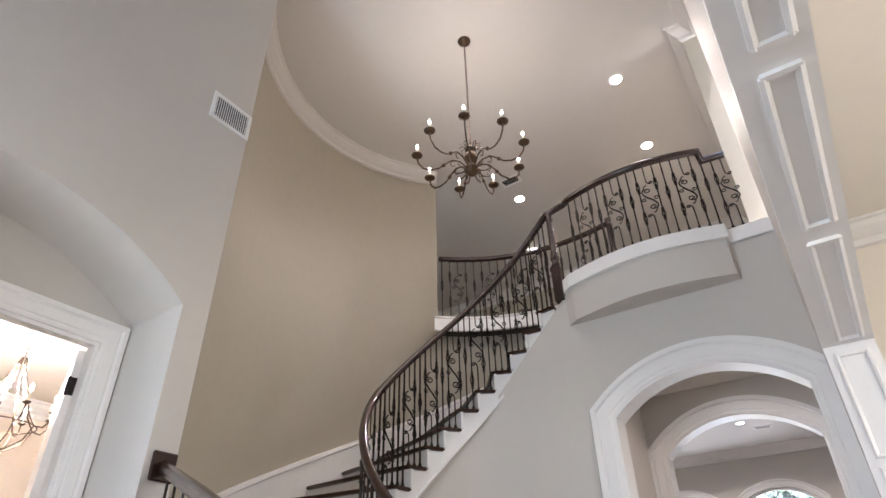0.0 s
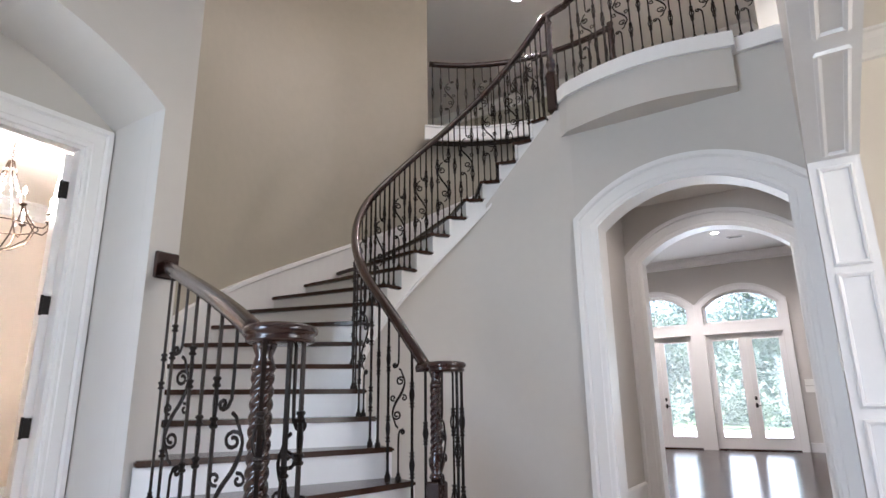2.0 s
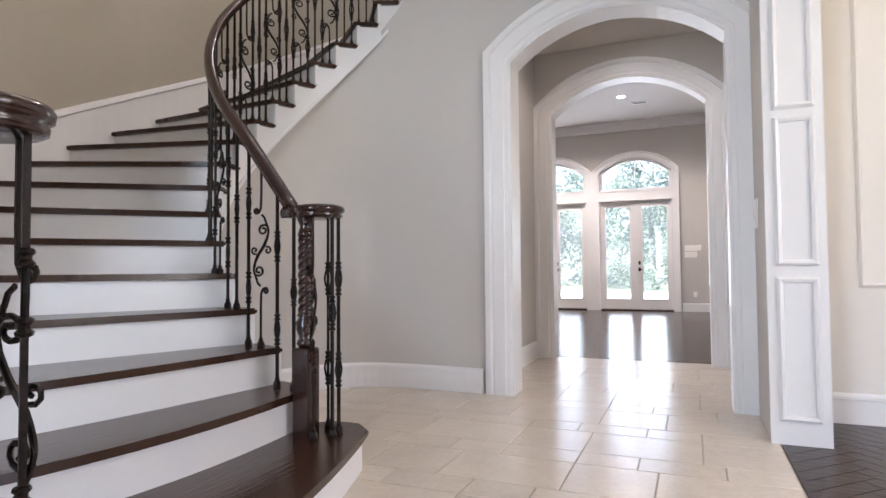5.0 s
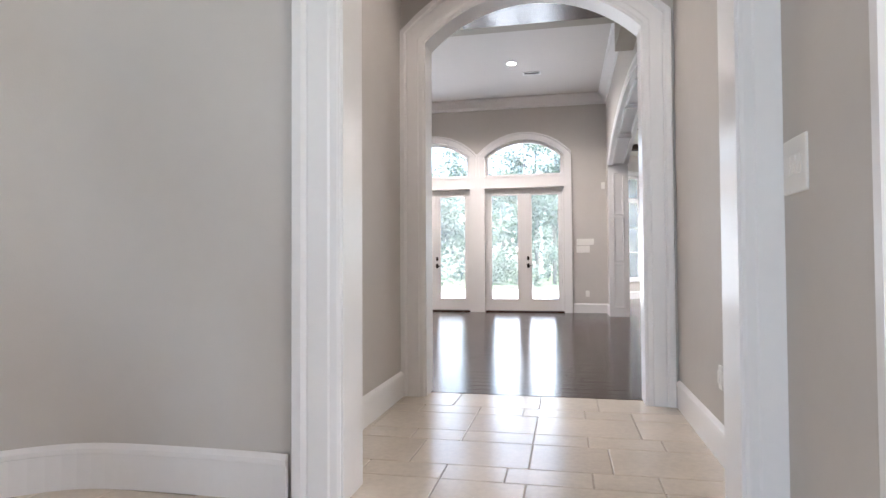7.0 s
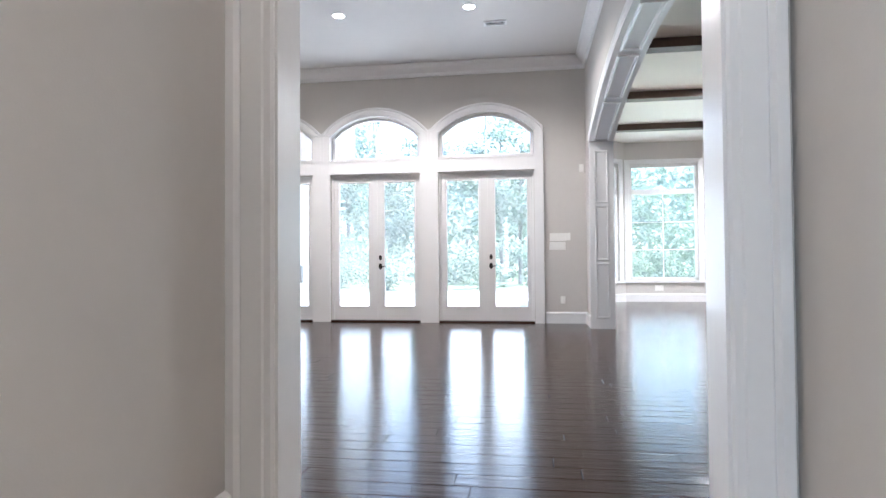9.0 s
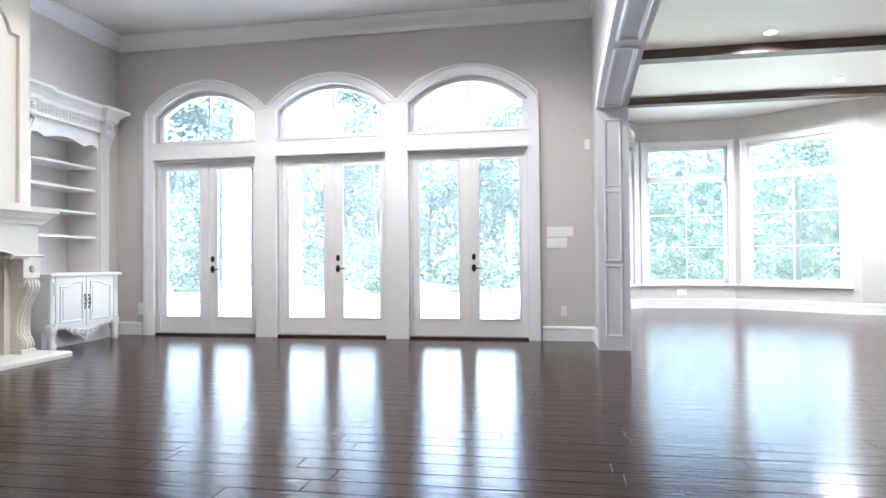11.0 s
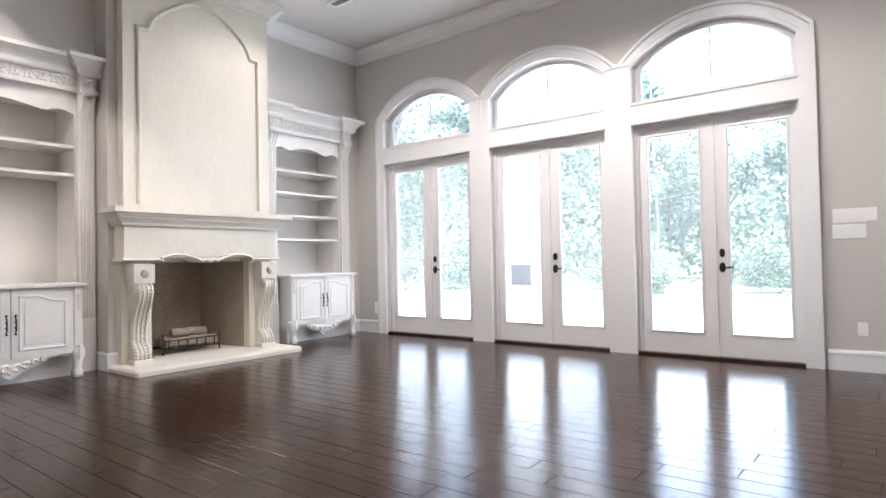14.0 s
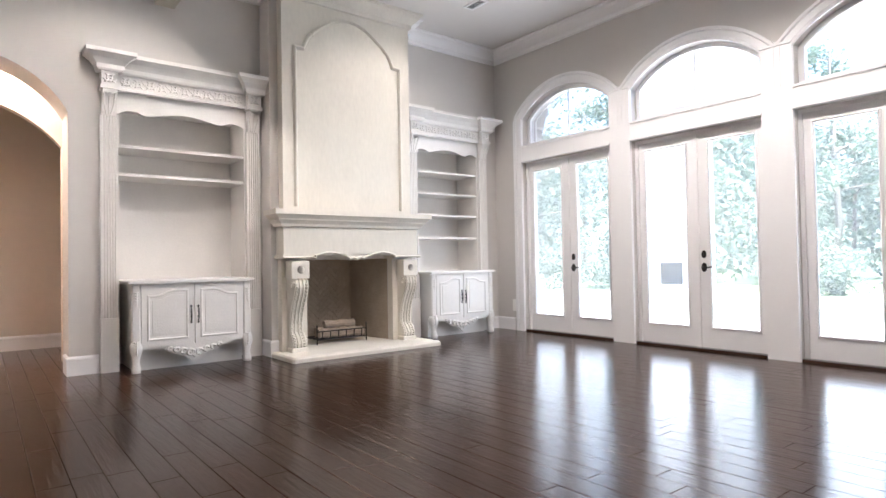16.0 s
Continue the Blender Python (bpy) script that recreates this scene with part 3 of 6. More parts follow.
def soffit(name, x0, x1, o, label, count, lip=0.02, inset=0.06):
    """A panelled lining under a wide arch running along y."""
    pts = arc(o[0], o[1], o[3], o[4], 40)
    bm = B()
    inn = [(a, z - 0.02) for a, z in pts]
    for i in range(40):
        prism(bm, [(x0 - lip, *pts[i]), (x0 - lip, *pts[i + 1]), (x0 - lip, *inn[i + 1]), (x0 - lip, *inn[i])], (x1 - x0 + 2 * lip, 0, 0))
    ob = tagged(part(name, bm, M_WHITE), label, "trim", kind="structure")
    k = 40 // count
    for j in range(count):
        bm = B()
        seg = inn[j * k:(j + 1) * k + 1]
        seg = [tuple(Vector(seg[0]).lerp(Vector(seg[1]), 0.5))] + seg[1:-1] + [tuple(Vector(seg[-1]).lerp(Vector(seg[-2]), 0.5))]
        for xx in (x0 + inset, x1 - 0.06):
            sweep(bm, [(xx, a, z) for a, z in seg], [(-0.018, 0.004), (-0.018, -0.014), (0, -0.024), (0.018, -0.014), (0.018, 0.004)])
        for a, z in (seg[0], seg[-1]):
            box(bm, x0 + inset - 0.01, x1 - 0.05, a - 0.016, a + 0.016, z - 0.02, z + 0.004)
        part("panel_moulding", bm, M_WHITE, ob)
    return ob


soffit("trim_soffit_dining", 0.42, 0.71, (-1.9, 4.50, 0, 2.62, 2.88), "white panelled soffit of the dining opening", 5, 0.004, 0.10)
soffit("trim_soffit_bay", EX, 0.79, (7.66, 14.28, 0, 2.83, 3.30), "white panelled soffit of the arch to the bay room", 5)
for sgn, yy in ((-1, 14.28), (1, 7.66)):
    bm = B()
    box(bm, EX - 0.02, 0.81, *sorted((yy, yy + sgn * 0.03)), 0, 2.83)
    tagged(part("trim_pilaster_bay", bm, M_WHITE), "white panelled pilaster of the arch to the bay room", "trim", kind="structure")
    panelled("trim_pilaster_bay_panels", 'y', yy + sgn * 0.03, sgn, EX, 0.79, [(0.18, 0.96), (1.05, 1.83), (1.92, 2.66)], "raised panel mouldings on the pilaster", 0.5)
bm = sweep(B(), plane_path('x', EX, arc(7.66, 14.28, 2.83, 3.30, 30)[::-1]), [(-0.10, 0), (-0.10, 0.03), (-0.03, 0.035), (0, 0.02), (0, 0)], up=(-1, 0, 0))
tagged(part("trim_arch_bay", bm, M_WHITE), "white moulded edge of the arch to the bay room", "trim", kind="structure")
bm = sweep(B(), plane_path('x', 0.42, arc(-1.9, 4.52, 2.62, 2.88, 30)[::-1]), [(-0.05, 0), (-0.05, 0.004), (-0.02, 0.007), (0, 0.005), (0, 0)], up=(-1, 0, 0))
tagged(part("trim_arch_dining", bm, M_WHITE), "white moulded edge of the dining opening", "trim", kind="structure")

# study doorway casing
o = (-0.19, 1.715)
pts = [(o[0], 0.0), (o[0], 2.66), (o[1], 2.66), (o[1], 0.0)]
bm = sweep(B(), plane_path('x', -3.44, pts), casing_profile(0.15), up=(1, 0, 0))
tagged(part("trim_study_door", bm, M_WHITE), "wide white casing round the study doorway", "trim", kind="structure")
bm = B()
box(bm, -3.52, -3.44, 1.69, 1.715, 0, 2.66)
box(bm, -3.52, -3.44, -0.19, 1.69, 2.635, 2.66)
tagged(part("trim_study_jamb", bm, M_WHITE), "white study door jamb", "trim", kind="structure")

# panel mouldings on the dining wall
for a, b, z0, z1 in ((1.02, 2.3, 0.88, 3.2), (2.5, 4.2, 0.88, 3.2)):
    bm = sweep(B(), plane_path('y', 5.15, [(a, z0), (a, z1), (b, z1), (b, z0)]), [(-0.03, 0), (-0.03, 0.01), (-0.015, 0.022), (0, 0.012), (0, 0)], up=(0, -1, 0), closed=True)
    tagged(part("trim_wall_panel", bm, M_CREAM), "cream picture frame moulding on the dining wall", "trim", kind="structure")

# ---- floors: dark beds; tiles and boards come last ----
for nm, a, lab in (("floor_foyer_bed", (-3.7, 0.465, -3.7, 7.37), "tile grout bed"), ("floor_living_bed", (-9.2, 6.6, 7.37, 15.29), "wood floor bed"), ("floor_bay_living_bed", (0.6, 6.6, 15.29, 20.5), "wood floor bed"),
                   ("floor_dining_bed", (0.465, 6.0, -3.7, 5.35), "wood floor bed"), ("floor_study_bed", (-8.2, -3.7, -3.7, 5.2), "tile grout bed")):
    bm = B()
    box(bm, *a, -0.06, -0.004 if "living" in nm or "dining" in nm else -0.005)
    tagged(part(nm, bm, M_GROUT if "foyer" in nm or "study" in nm else M_GAP), lab, "floor", kind="structure")
bm = B()
box(bm, -60, 60, 15.3, 200, -0.12, -0.10)
box(bm, -60, -8.2, -60, 15.3, -0.12, -0.10)
box(bm, 6.6, 60, -60, 15.3, -0.12, -0.10)
box(bm, -8.2, 6.6, -60, -3.7, -0.12, -0.10)
tagged(part("ground", bm, M_GRASS), "pale sunlit lawn reaching to the woods", "ground", kind="structure")
bm = B()
box(bm, -14, 0.55, 15.3, 25.5, -0.095, -0.02)
tagged(part("patio", bm, M_PATIO), "pale concrete patio outside the french doors", "patio", kind="structure")

# ==== staircase ====
stair = thing("staircase", "curved staircase with dark wood treads and white risers", "staircase")


def line_pts(s, n=6, bow=0.0, pull=0.0):
    a, b = inner(s), outer(s)
    t = (inner(s) - inner(s + 0.5) + outer(s) - outer(s + 0.5)).normalized()
    return [a.lerp(b, i / n) + t * (bow * math.sin(math.pi * i / n) + pull) for i in range(n + 1)]


NOSE = 0.03
for i in range(1, 21):
    z = i * RISE
    if i == 1:
        # bullnose starting step
        ctrl_a, ctrl_b = Vector((-1.50, 3.31)), Vector((-1.18, 1.12))
        f = [ctrl_a.lerp(ctrl_b, k / 14) + Vector((0.11, 0.02)) * math.sin(math.pi * k / 14) for k in range(15)]
        f = [Vector((-1.74, 3.40)), Vector((-1.60, 3.40))] + f + [Vector((-1.24, 1.08)), Vector((-1.40, 1.16))]
        back = [Vector((-1.92, 1.64)), Vector((-1.98, 3.2))]
    elif i == 2:
        a, b = Vector((-1.80, 3.25)), Vector((-1.98, 1.56))
        f = [a.lerp(b, k / 10) + Vector((0.10, 0)) * math.sin(math.pi * k / 10) for k in range(11)]
        f = [Vector((-1.86, 3.30))] + f + [Vector((-2.10, 1.54))]
        back = [Vector((-2.46, 1.80)), Vector((-2.25, 3.42))]
    else:
        f = line_pts(i, 8, 0.05 if i == 3 else 0.0, 0.0)
        back = line_pts(i + 1, 8)[::-1]
        if i == 3:
            f = f[:-1] + [Vector((-2.54, 1.66)), Vector((-2.76, 1.70))]
            back = [Vector((-2.86, 1.95))] + back[1:]
        d = (f[0] - f[-1]).normalized()
        f[0] = f[0] + d * 0.03
        back[-1] = back[-1] + d * 0.03
    c = sum((p for p in f), Vector((0, 0))) / len(f)
    cb = sum((p for p in back), Vector((0, 0))) / len(back)
    fw = (c - cb).normalized()
    bm = B()
    prism(bm, [(*(p + fw * NOSE), z - 0.034) for p in f] + [(*p, z - 0.034) for p in back], (0, 0, 0.034))
    bmesh.ops.bevel(bm, geom=[e for e in bm.edges if abs(e.verts[0].co.z - e.verts[1].co.z) < 1e-4], offset=0.009, segments=2, affect='EDGES')
    part("tread", bm, M_TREAD, stair)
    bm = B()
    if i <= 2:
        zz = z - RISE
        prism(bm, [(*(p.lerp(c, 0.03)), zz) for p in f] + [(*(p.lerp(c, 0.02)), zz) for p in back], (0, 0, RISE - 0.035))
    else:
        prism(bm, [(*p, z - RISE) for p in f] + [(*(p - fw * 0.025), z - RISE) for p in f[::-1]], (0, 0, RISE - 0.035))
    part("riser", bm, M_WHITE, stair, "white painted riser")
# side panel below the low treads by the recess
bm = B()
prism(bm, [(-2.86, 1.735, 0), (-2.52, 1.70, 0), (-2.30, 1.90, 0), (-2.30, 2.05, 0), (-2.86, 2.05, 0)], (0, 0, 3 * RISE - 0.035))
part("side_panel", bm, M_WHITE, stair, "white painted end panel of the low treads")
# white open string, stepped on top and sloping below
bm = B()
for i in range(3, 21):
    k = 4
    for j in range(k):
        s0, s1 = i + j / k, i + (j + 1) / k
        p, q = inner(s0), inner(s1)
        d0, d1 = (outer(s0) - p).normalized() * 0.03, (outer(s1) - q).normalized() * 0.03
        zb0, zb1, zt = (s0 + 0.2) * RISE - 0.40, (s1 + 0.2) * RISE - 0.40, i * RISE - 0.035
        vs = [bm.verts.new(v) for v in ((*p, zb0), (*q, zb1), (*q, zt), (*p, zt), (*(p + d0), zb0), (*(q + d1), zb1), (*(q + d1), zt), (*(p + d0), zt))]
        for fc in ((0, 1, 2, 3), (5, 4, 7, 6), (0, 4, 5, 1), (3, 2, 6, 7), (0, 3, 7, 4), (1, 5, 6, 2)):
            bm.faces.new([vs[v] for v in fc])
bmesh.ops.remove_doubles(bm, verts=bm.verts, dist=1e-4)
part("open_string", bm, M_WHITE, stair, "white painted open string")
bm = sweep(B(), [(*inner(s), (s + 0.2) * RISE - 0.405) for s in [4 + 17 * i / 60 for i in range(61)]], [(-0.002, -0.012), (-0.002, 0.02), (0.018, 0.02), (0.018, -0.012)], level=True)
part("string_bead", bm, M_WHITE, stair)
# white skirt on the tower wall
bm = sweep(B(), [(*polar(RO - 0.004, 249 - 9.75 * (s - 4)), s * RISE) for s in [4.7 + 15.8 * i / 60 for i in range(61)]], [(0, -0.32), (0.02, -0.32), (0.02, 0.24), (0.035, 0.25), (0.03, 0.29), (0, 0.30)][::1], level=True)
part("skirt_board", bm, M_WHITE, stair, "white skirt board rising along the tower wall")

# ---- railings ----
RAILP = [(-0.028, -0.028), (0.028, -0.028), (0.034, -0.005), (0.031, 0.012), (0.022, 0.027), (0.0, 0.033), (-0.022, 0.027), (-0.031, 0.012), (-0.034, -0.005)]


def spiral(bm, cx, cz, r0, turns, start, sgn, y=0, r=0.0052):
    n = int(12 * turns) + 1
    pts = []
    for i in range(n + 1):
        k = i / n
        a = start + sgn * 2 * math.pi * turns * k
        rr = r0 * (1 - 0.75 * k)
        pts.append((cx + rr * math.cos(a), y, cz + rr * math.sin(a)))
    tube(bm, pts, r, 5)
    return pts


def knuckle(bm, z):
    """A pierced almond between two ribbed collars."""
    for sg in (-1, 1):
        c = z + sg * 0.056
        lathe(bm, [(0.007, c - 0.017), (0.015, c - 0.014), (0.017, c - 0.008), (0.011, c - 0.003), (0.011, c + 0.003), (0.017, c + 0.008), (0.015, c + 0.014), (0.007, c + 0.017)], n=8)
    for sx in (-1, 1):
        tube(bm, [(sx * 0.003, 0, z - 0.044), (sx * 0.012, 0, z - 0.028), (sx * 0.018, 0, z), (sx * 0.012, 0, z + 0.028), (sx * 0.003, 0, z + 0.044)], 0.0058, 5)


def curl_path(cx, cz, r, a0, turns, n=14):
    """Points of a curl that winds inwards from angle a0 (degrees) about its centre."""
    return [(cx + r * (1 - 0.72 * i / n) * math.cos(radians(a0) + 2 * math.pi * turns * i / n), 0, cz + r * (1 - 0.72 * i / n) * math.sin(radians(a0) + 2 * math.pi * turns * i / n)) for i in range(n + 1)]


def smooth_path(pts, k=5):
    """A rounded run through a few points."""
    p = [Vector(q) for q in pts]
    p = [p[0] * 2 - p[1]] + p + [p[-1] * 2 - p[-2]]
    out = []
    for i in range(1, len(p) - 2):
        for j in range(k):
            u = j / k
            out.append(0.5 * ((2 * p[i]) + (p[i + 1] - p[i - 1]) * u + (2 * p[i - 1] - 5 * p[i] + 4 * p[i + 1] - p[i + 2]) * u * u + (3 * p[i] - p[i - 1] - 3 * p[i + 1] + p[i + 2]) * u ** 3))
    return out + [p[-2]]


def scroll_work(bm):
    """Two crossing S bars with curled ends between a lower and an upper stem."""
    r = 0.0062
    for sg in (1, -1):
        def flip(q):
            return [(sg * x * 1.5, y, 0.475 + sg * (z - 0.475)) for x, y, z in q]
        curl = curl_path(-0.012, 0.575, 0.030, 190, -1.35)
        body = [(0.026, 0, 0.335), (0.040, 0, 0.385), (0.022, 0, 0.445), (-0.012, 0, 0.495), (-0.038, 0, 0.545)]
        tube(bm, flip(smooth_path(body)[:-1] + [Vector(q) for q in curl]), r, 5)
        tube(bm, flip([(0.026, 0, 0.335), (0.018, 0, 0.312), (0.004, 0, 0.300)]), r, 5)
        # curled hook that ties the body to the stem
        tube(bm, flip([(0.0, 0, 0.0 if sg > 0 else 0.05), (0.0, 0, 0.20), (-0.002, 0, 0.262), (-0.012, 0, 0.285)] + curl_path(-0.026, 0.276, 0.016, 40, 1.1, 9)), 0.0068, 5)
        tube(bm, flip(curl_path(0.036, 0.476, 0.020, 250, 1.0, 9)), 0.0055, 5)


H_BAL = 0.90


def baluster_mesh(kind):
    bm = B()
    lathe(bm, [(0.019, 0.0), (0.021, 0.010), (0.018, 0.022), (0.011, 0.030), (0.013, 0.038), (0.008, 0.044)], n=8)
    if kind == 0:
        box(bm, -0.0065, 0.0065, -0.0065, 0.0065, 0, H_BAL)
        knuckle(bm, 0.50)
    elif kind == 1:
        box(bm, -0.0065, 0.0065, -0.0065, 0.0065, 0, H_BAL)
        knuckle(bm, 0.26)
        knuckle(bm, 0.64)
    else:
        scroll_work(bm)
    me = bpy.data.meshes.new("baluster")
    bmesh.ops.recalc_face_normals(bm, faces=bm.faces)
    bm.to_mesh(me)
    bm.free()
    me.materials.append(M_IRON)
    return me


BAL = [baluster_mesh(k) for k in range(3)]
SEQ = (0, 1, 2, 1)


def put_baluster(parent, i, p, z0, z1, yaw):
    m = Matrix.Translation((p[0], p[1], z0)) @ Matrix.Rotation(yaw, 4, 'Z') @ Matrix.Diagonal((1, 1, (z1 - z0) / H_BAL, 1))
    return shared("baluster", BAL[SEQ[i % 4]], parent, m)


def turned_newel(parent, p, z0, z1):
    """A square block, an urn and a rope-twist shaft."""
    nw = new("newel_post")
    nw.parent = parent
    zb = z0 + 0.42
    bm = chamfer_box(B(), p[0] - 0.048, p[0] + 0.048, p[1] - 0.048, p[1] + 0.048, z0, zb, 0.008)
    part("newel_block", bm, M_RAIL, nw)
    bm = lathe(B(), [(0.030, zb - 0.002), (0.046, zb + 0.02), (0.040, zb + 0.035), (0.032, zb + 0.045), (0.047, zb + 0.09), (0.050, zb + 0.12), (0.034, zb + 0.145), (0.044, zb + 0.155), (0.034, zb + 0.17)], (p[0], p[1], 0), 16)
    part("newel_urn", bm, M_RAIL, nw, smooth=True)
    bm = B()
    n, m = 110, 24
    za, zt = zb + 0.165, z1 - 0.10
    rings = []
    for i in range(n + 1):
        z = za + (zt - za) * i / n
        rings.append([bm.verts.new((p[0] + rr * math.cos(a), p[1] + rr * math.sin(a), z)) for a in [2 * math.pi * j / m for j in range(m)] for rr in [0.034 + 0.0045 * math.cos(4 * a - 150 * (z - za))]])
    for a, b in zip(rings, rings[1:]):
        for j in range(m):
            bm.faces.new([a[j], a[(j + 1) % m], b[(j + 1) % m], b[j]])
    part("rope_shaft", bm, M_RAIL, nw, smooth=True)
    bm = lathe(B(), [(0.033, zt - 0.005), (0.042, zt + 0.01), (0.036, zt + 0.022), (0.028, zt + 0.05), (0.040, z1 - 0.02), (0.042, z1)], (p[0], p[1], 0), 16)
    part("newel_neck", bm, M_RAIL, nw, smooth=True)


def volute_cap(parent, p, z):
    bm = lathe(B(), [(0.0, z - 0.036), (0.100, z - 0.036), (0.112, z - 0.030), (0.114, z - 0.020), (0.108, z - 0.012), (0.122, z - 0.004), (0.124, z + 0.010), (0.116, z + 0.022), (0.085, z + 0.030), (0.0, z + 0.034)], (p[0], p[1], 0), 22)
    part("volute", bm, M_RAIL, parent, smooth=True)


rail = thing("stair_railing", "iron scroll balusters under a curved dark wood handrail", "railing", at=(0, 0, 0))
NR = Vector((-1.72, 3.10))


def rail_z(s):
    return s * RISE + 0.98


rail_pts = [(*(NR + Vector((0.06, -0.02))), 1.275), (*(NR + Vector((-0.10, 0.02))), 1.275)]
for k in range(61):
    s = 2.2 + (20.2 - 2.2) * k / 60
    z = rail_z(s)
    if s < 4.5:
        z = z + (1.28 - rail_z(2.2)) * max(0, (4.0 - s) / 1.8) ** 1.6 if s < 4.0 else z
    p = inner(s).lerp(outer(s), 0.03)
    rail_pts.append((*p, z))
e = Vector(rail_pts[-1])
rail_pts += [(-1.66, 5.20, rail_z(20.2) + 0.10), (-1.42, 5.17, rail_z(20.2) + 0.13)]
part("handrail", sweep(B(), rail_pts, RAILP), M_RAIL, rail, smooth=True)
volute_cap(rail, NR + Vector((0.07, 0.04)), 1.275)
turned_newel(rail, NR + Vector((0.02, 0.0)), RISE, 1.25)
for j, (dx, dy) in enumerate(((0.15, 0.03), (0.14, 0.10), (0.09, -0.04), (0.06, 0.13))):
    put_baluster(rail, j, NR + Vector((dx, dy)), RISE, 1.25, j * 1.2)
cnt = 0
for i in range(2, 21):
    for f in (0.18, 0.52, 0.85) if i > 9 else (0.25, 0.72):
        s = i + f
        p, q = inner(s), inner(s + 0.05)
        p2 = p.lerp(outer(s), 0.03)
        zt = rail_z(s) - 0.03
        if s < 4.0:
            zt = rail_z(s) + (1.28 - rail_z(2.2)) * max(0, (4.0 - s) / 1.8) ** 1.6 - 0.03
        put_baluster(rail, cnt, p2, i * RISE - 0.001, zt, math.atan2(q.y - p.y, q.x - p.x))
        cnt += 1

rail2 = thing("stair_railing", "short iron scroll railing ending on a wall rosette", "railing")
NL, PL = Vector((-1.24, 1.36)), Vector((-2.85, 1.985))
q2 = []
for k in range(21):
    s = k / 20
    p = bez([NL + Vector((-0.06, 0.02)), (-1.75, 1.53), (-2.35, 1.78), PL], s)
    q2.append((*p, 1.285 + 0.575 * s ** 0.92))
part("handrail", sweep(B(), q2, RAILP), M_RAIL, rail2, smooth=True)
volute_cap(rail2, NL + Vector((0.04, 0.03)), 1.285)
turned_newel(rail2, NL, RISE, 1.26)
bm = B()
box(bm, -2.86, -2.835, 1.905, 2.055, 1.775, 1.935)
bmesh.ops.bevel(bm, geom=list(bm.edges), offset=0.008, segments=1, affect='EDGES')
part("wall_rosette", bm, M_RAIL, rail2, "dark wood rosette on the wall")
for j, (dx, dy) in enumerate(((0.046, 0.099), (0.083, -0.072), (0.098, 0.02), (0.098, 0.082))):
    put_baluster(rail2, (2, 1, 0, 1)[j], NL + Vector((dx, dy)), RISE, 1.255, j * 0.9)
for j in range(7):
    s = 0.14 + 0.122 * j
    p = bez([NL + Vector((-0.06, 0.02)), (-1.75, 1.53), (-2.35, 1.78), PL], s)
    t = bez([NL + Vector((-0.06, 0.02)), (-1.75, 1.53), (-2.35, 1.78), PL], s + 0.02) - p
    zb = RISE if p.x > -1.98 else (2 * RISE if p.x > -2.30 else 3 * RISE)
    put_baluster(rail2, j + 2, p, zb - 0.001, 1.285 + 0.575 * s ** 0.92 - 0.03, math.atan2(t.y, t.x) + (0.5 if j % 4 == 0 else 0))

rail3 = thing("balcony_railing", "iron scroll railing round the bowed balcony", "railing")
bp = [(-1.42, 5.15)] + [(x, y + 0.03) for x, y in front[2:]] + [(0.05, 5.22), (0.255, 5.24)]
zt = UPPER + 0.93
part("handrail", sweep(B(), [(x, y, zt - (0.05 if i >= len(bp) - 2 else 0)) for i, (x, y) in enumerate(bp)], RAILP), M_RAIL, rail3, smooth=True)
part("bottom_rail", sweep(B(), [(x, y, UPPER + 0.012) for x, y in bp], [(-0.02, -0.012), (0.02, -0.012), (0.02, 0.012), (-0.02, 0.012)]), M_RAIL, rail3)
for j in range(19):
    u = -1.34 + 1.55 * j / 18
    k = max(0, min(len(bp) - 2, next((n for n in range(len(bp) - 1) if bp[n][0] <= u <= bp[n + 1][0]), 0)))
    a, b = Vector(bp[k]), Vector(bp[k + 1])
    f = (u - a.x) / max(1e-6, b.x - a.x)
    p = a.lerp(b, f)
    put_baluster(rail3, j, p, UPPER + 0.02, zt - 0.03 - (0.05 if u > 0.05 else 0), math.atan2(b.y - a.y, b.x - a.x))
turned_newel(rail3, Vector((-1.62, 5.20)), 20 * RISE, rail_z(20.2) + 0.10)

rail4 = thing("gallery_railing", "curved iron scroll railing along the upper gallery", "railing")
gp = [(*polar(2.30, 134 - 60 * i / 24),) for i in range(25)]
part("handrail", sweep(B(), [(x, y, GAL + 0.95) for x, y in gp], RAILP), M_RAIL, rail4, smooth=True)
part("bottom_rail", sweep(B(), [(x, y, GAL + 0.012) for x, y in gp], [(-0.02, -0.012), (0.02, -0.012), (0.02, 0.012), (-0.02, 0.012)]), M_RAIL, rail4)
for j in range(22):
    a = 133 - 58 * j / 21
    p = polar(2.30, a)
    put_baluster(rail4, j, p, GAL + 0.02, GAL + 0.93, radians(a - 90))
turned_newel(rail4, polar(2.30, 73), GAL - 0.05, GAL + 1.0)

# ==== french doors ====


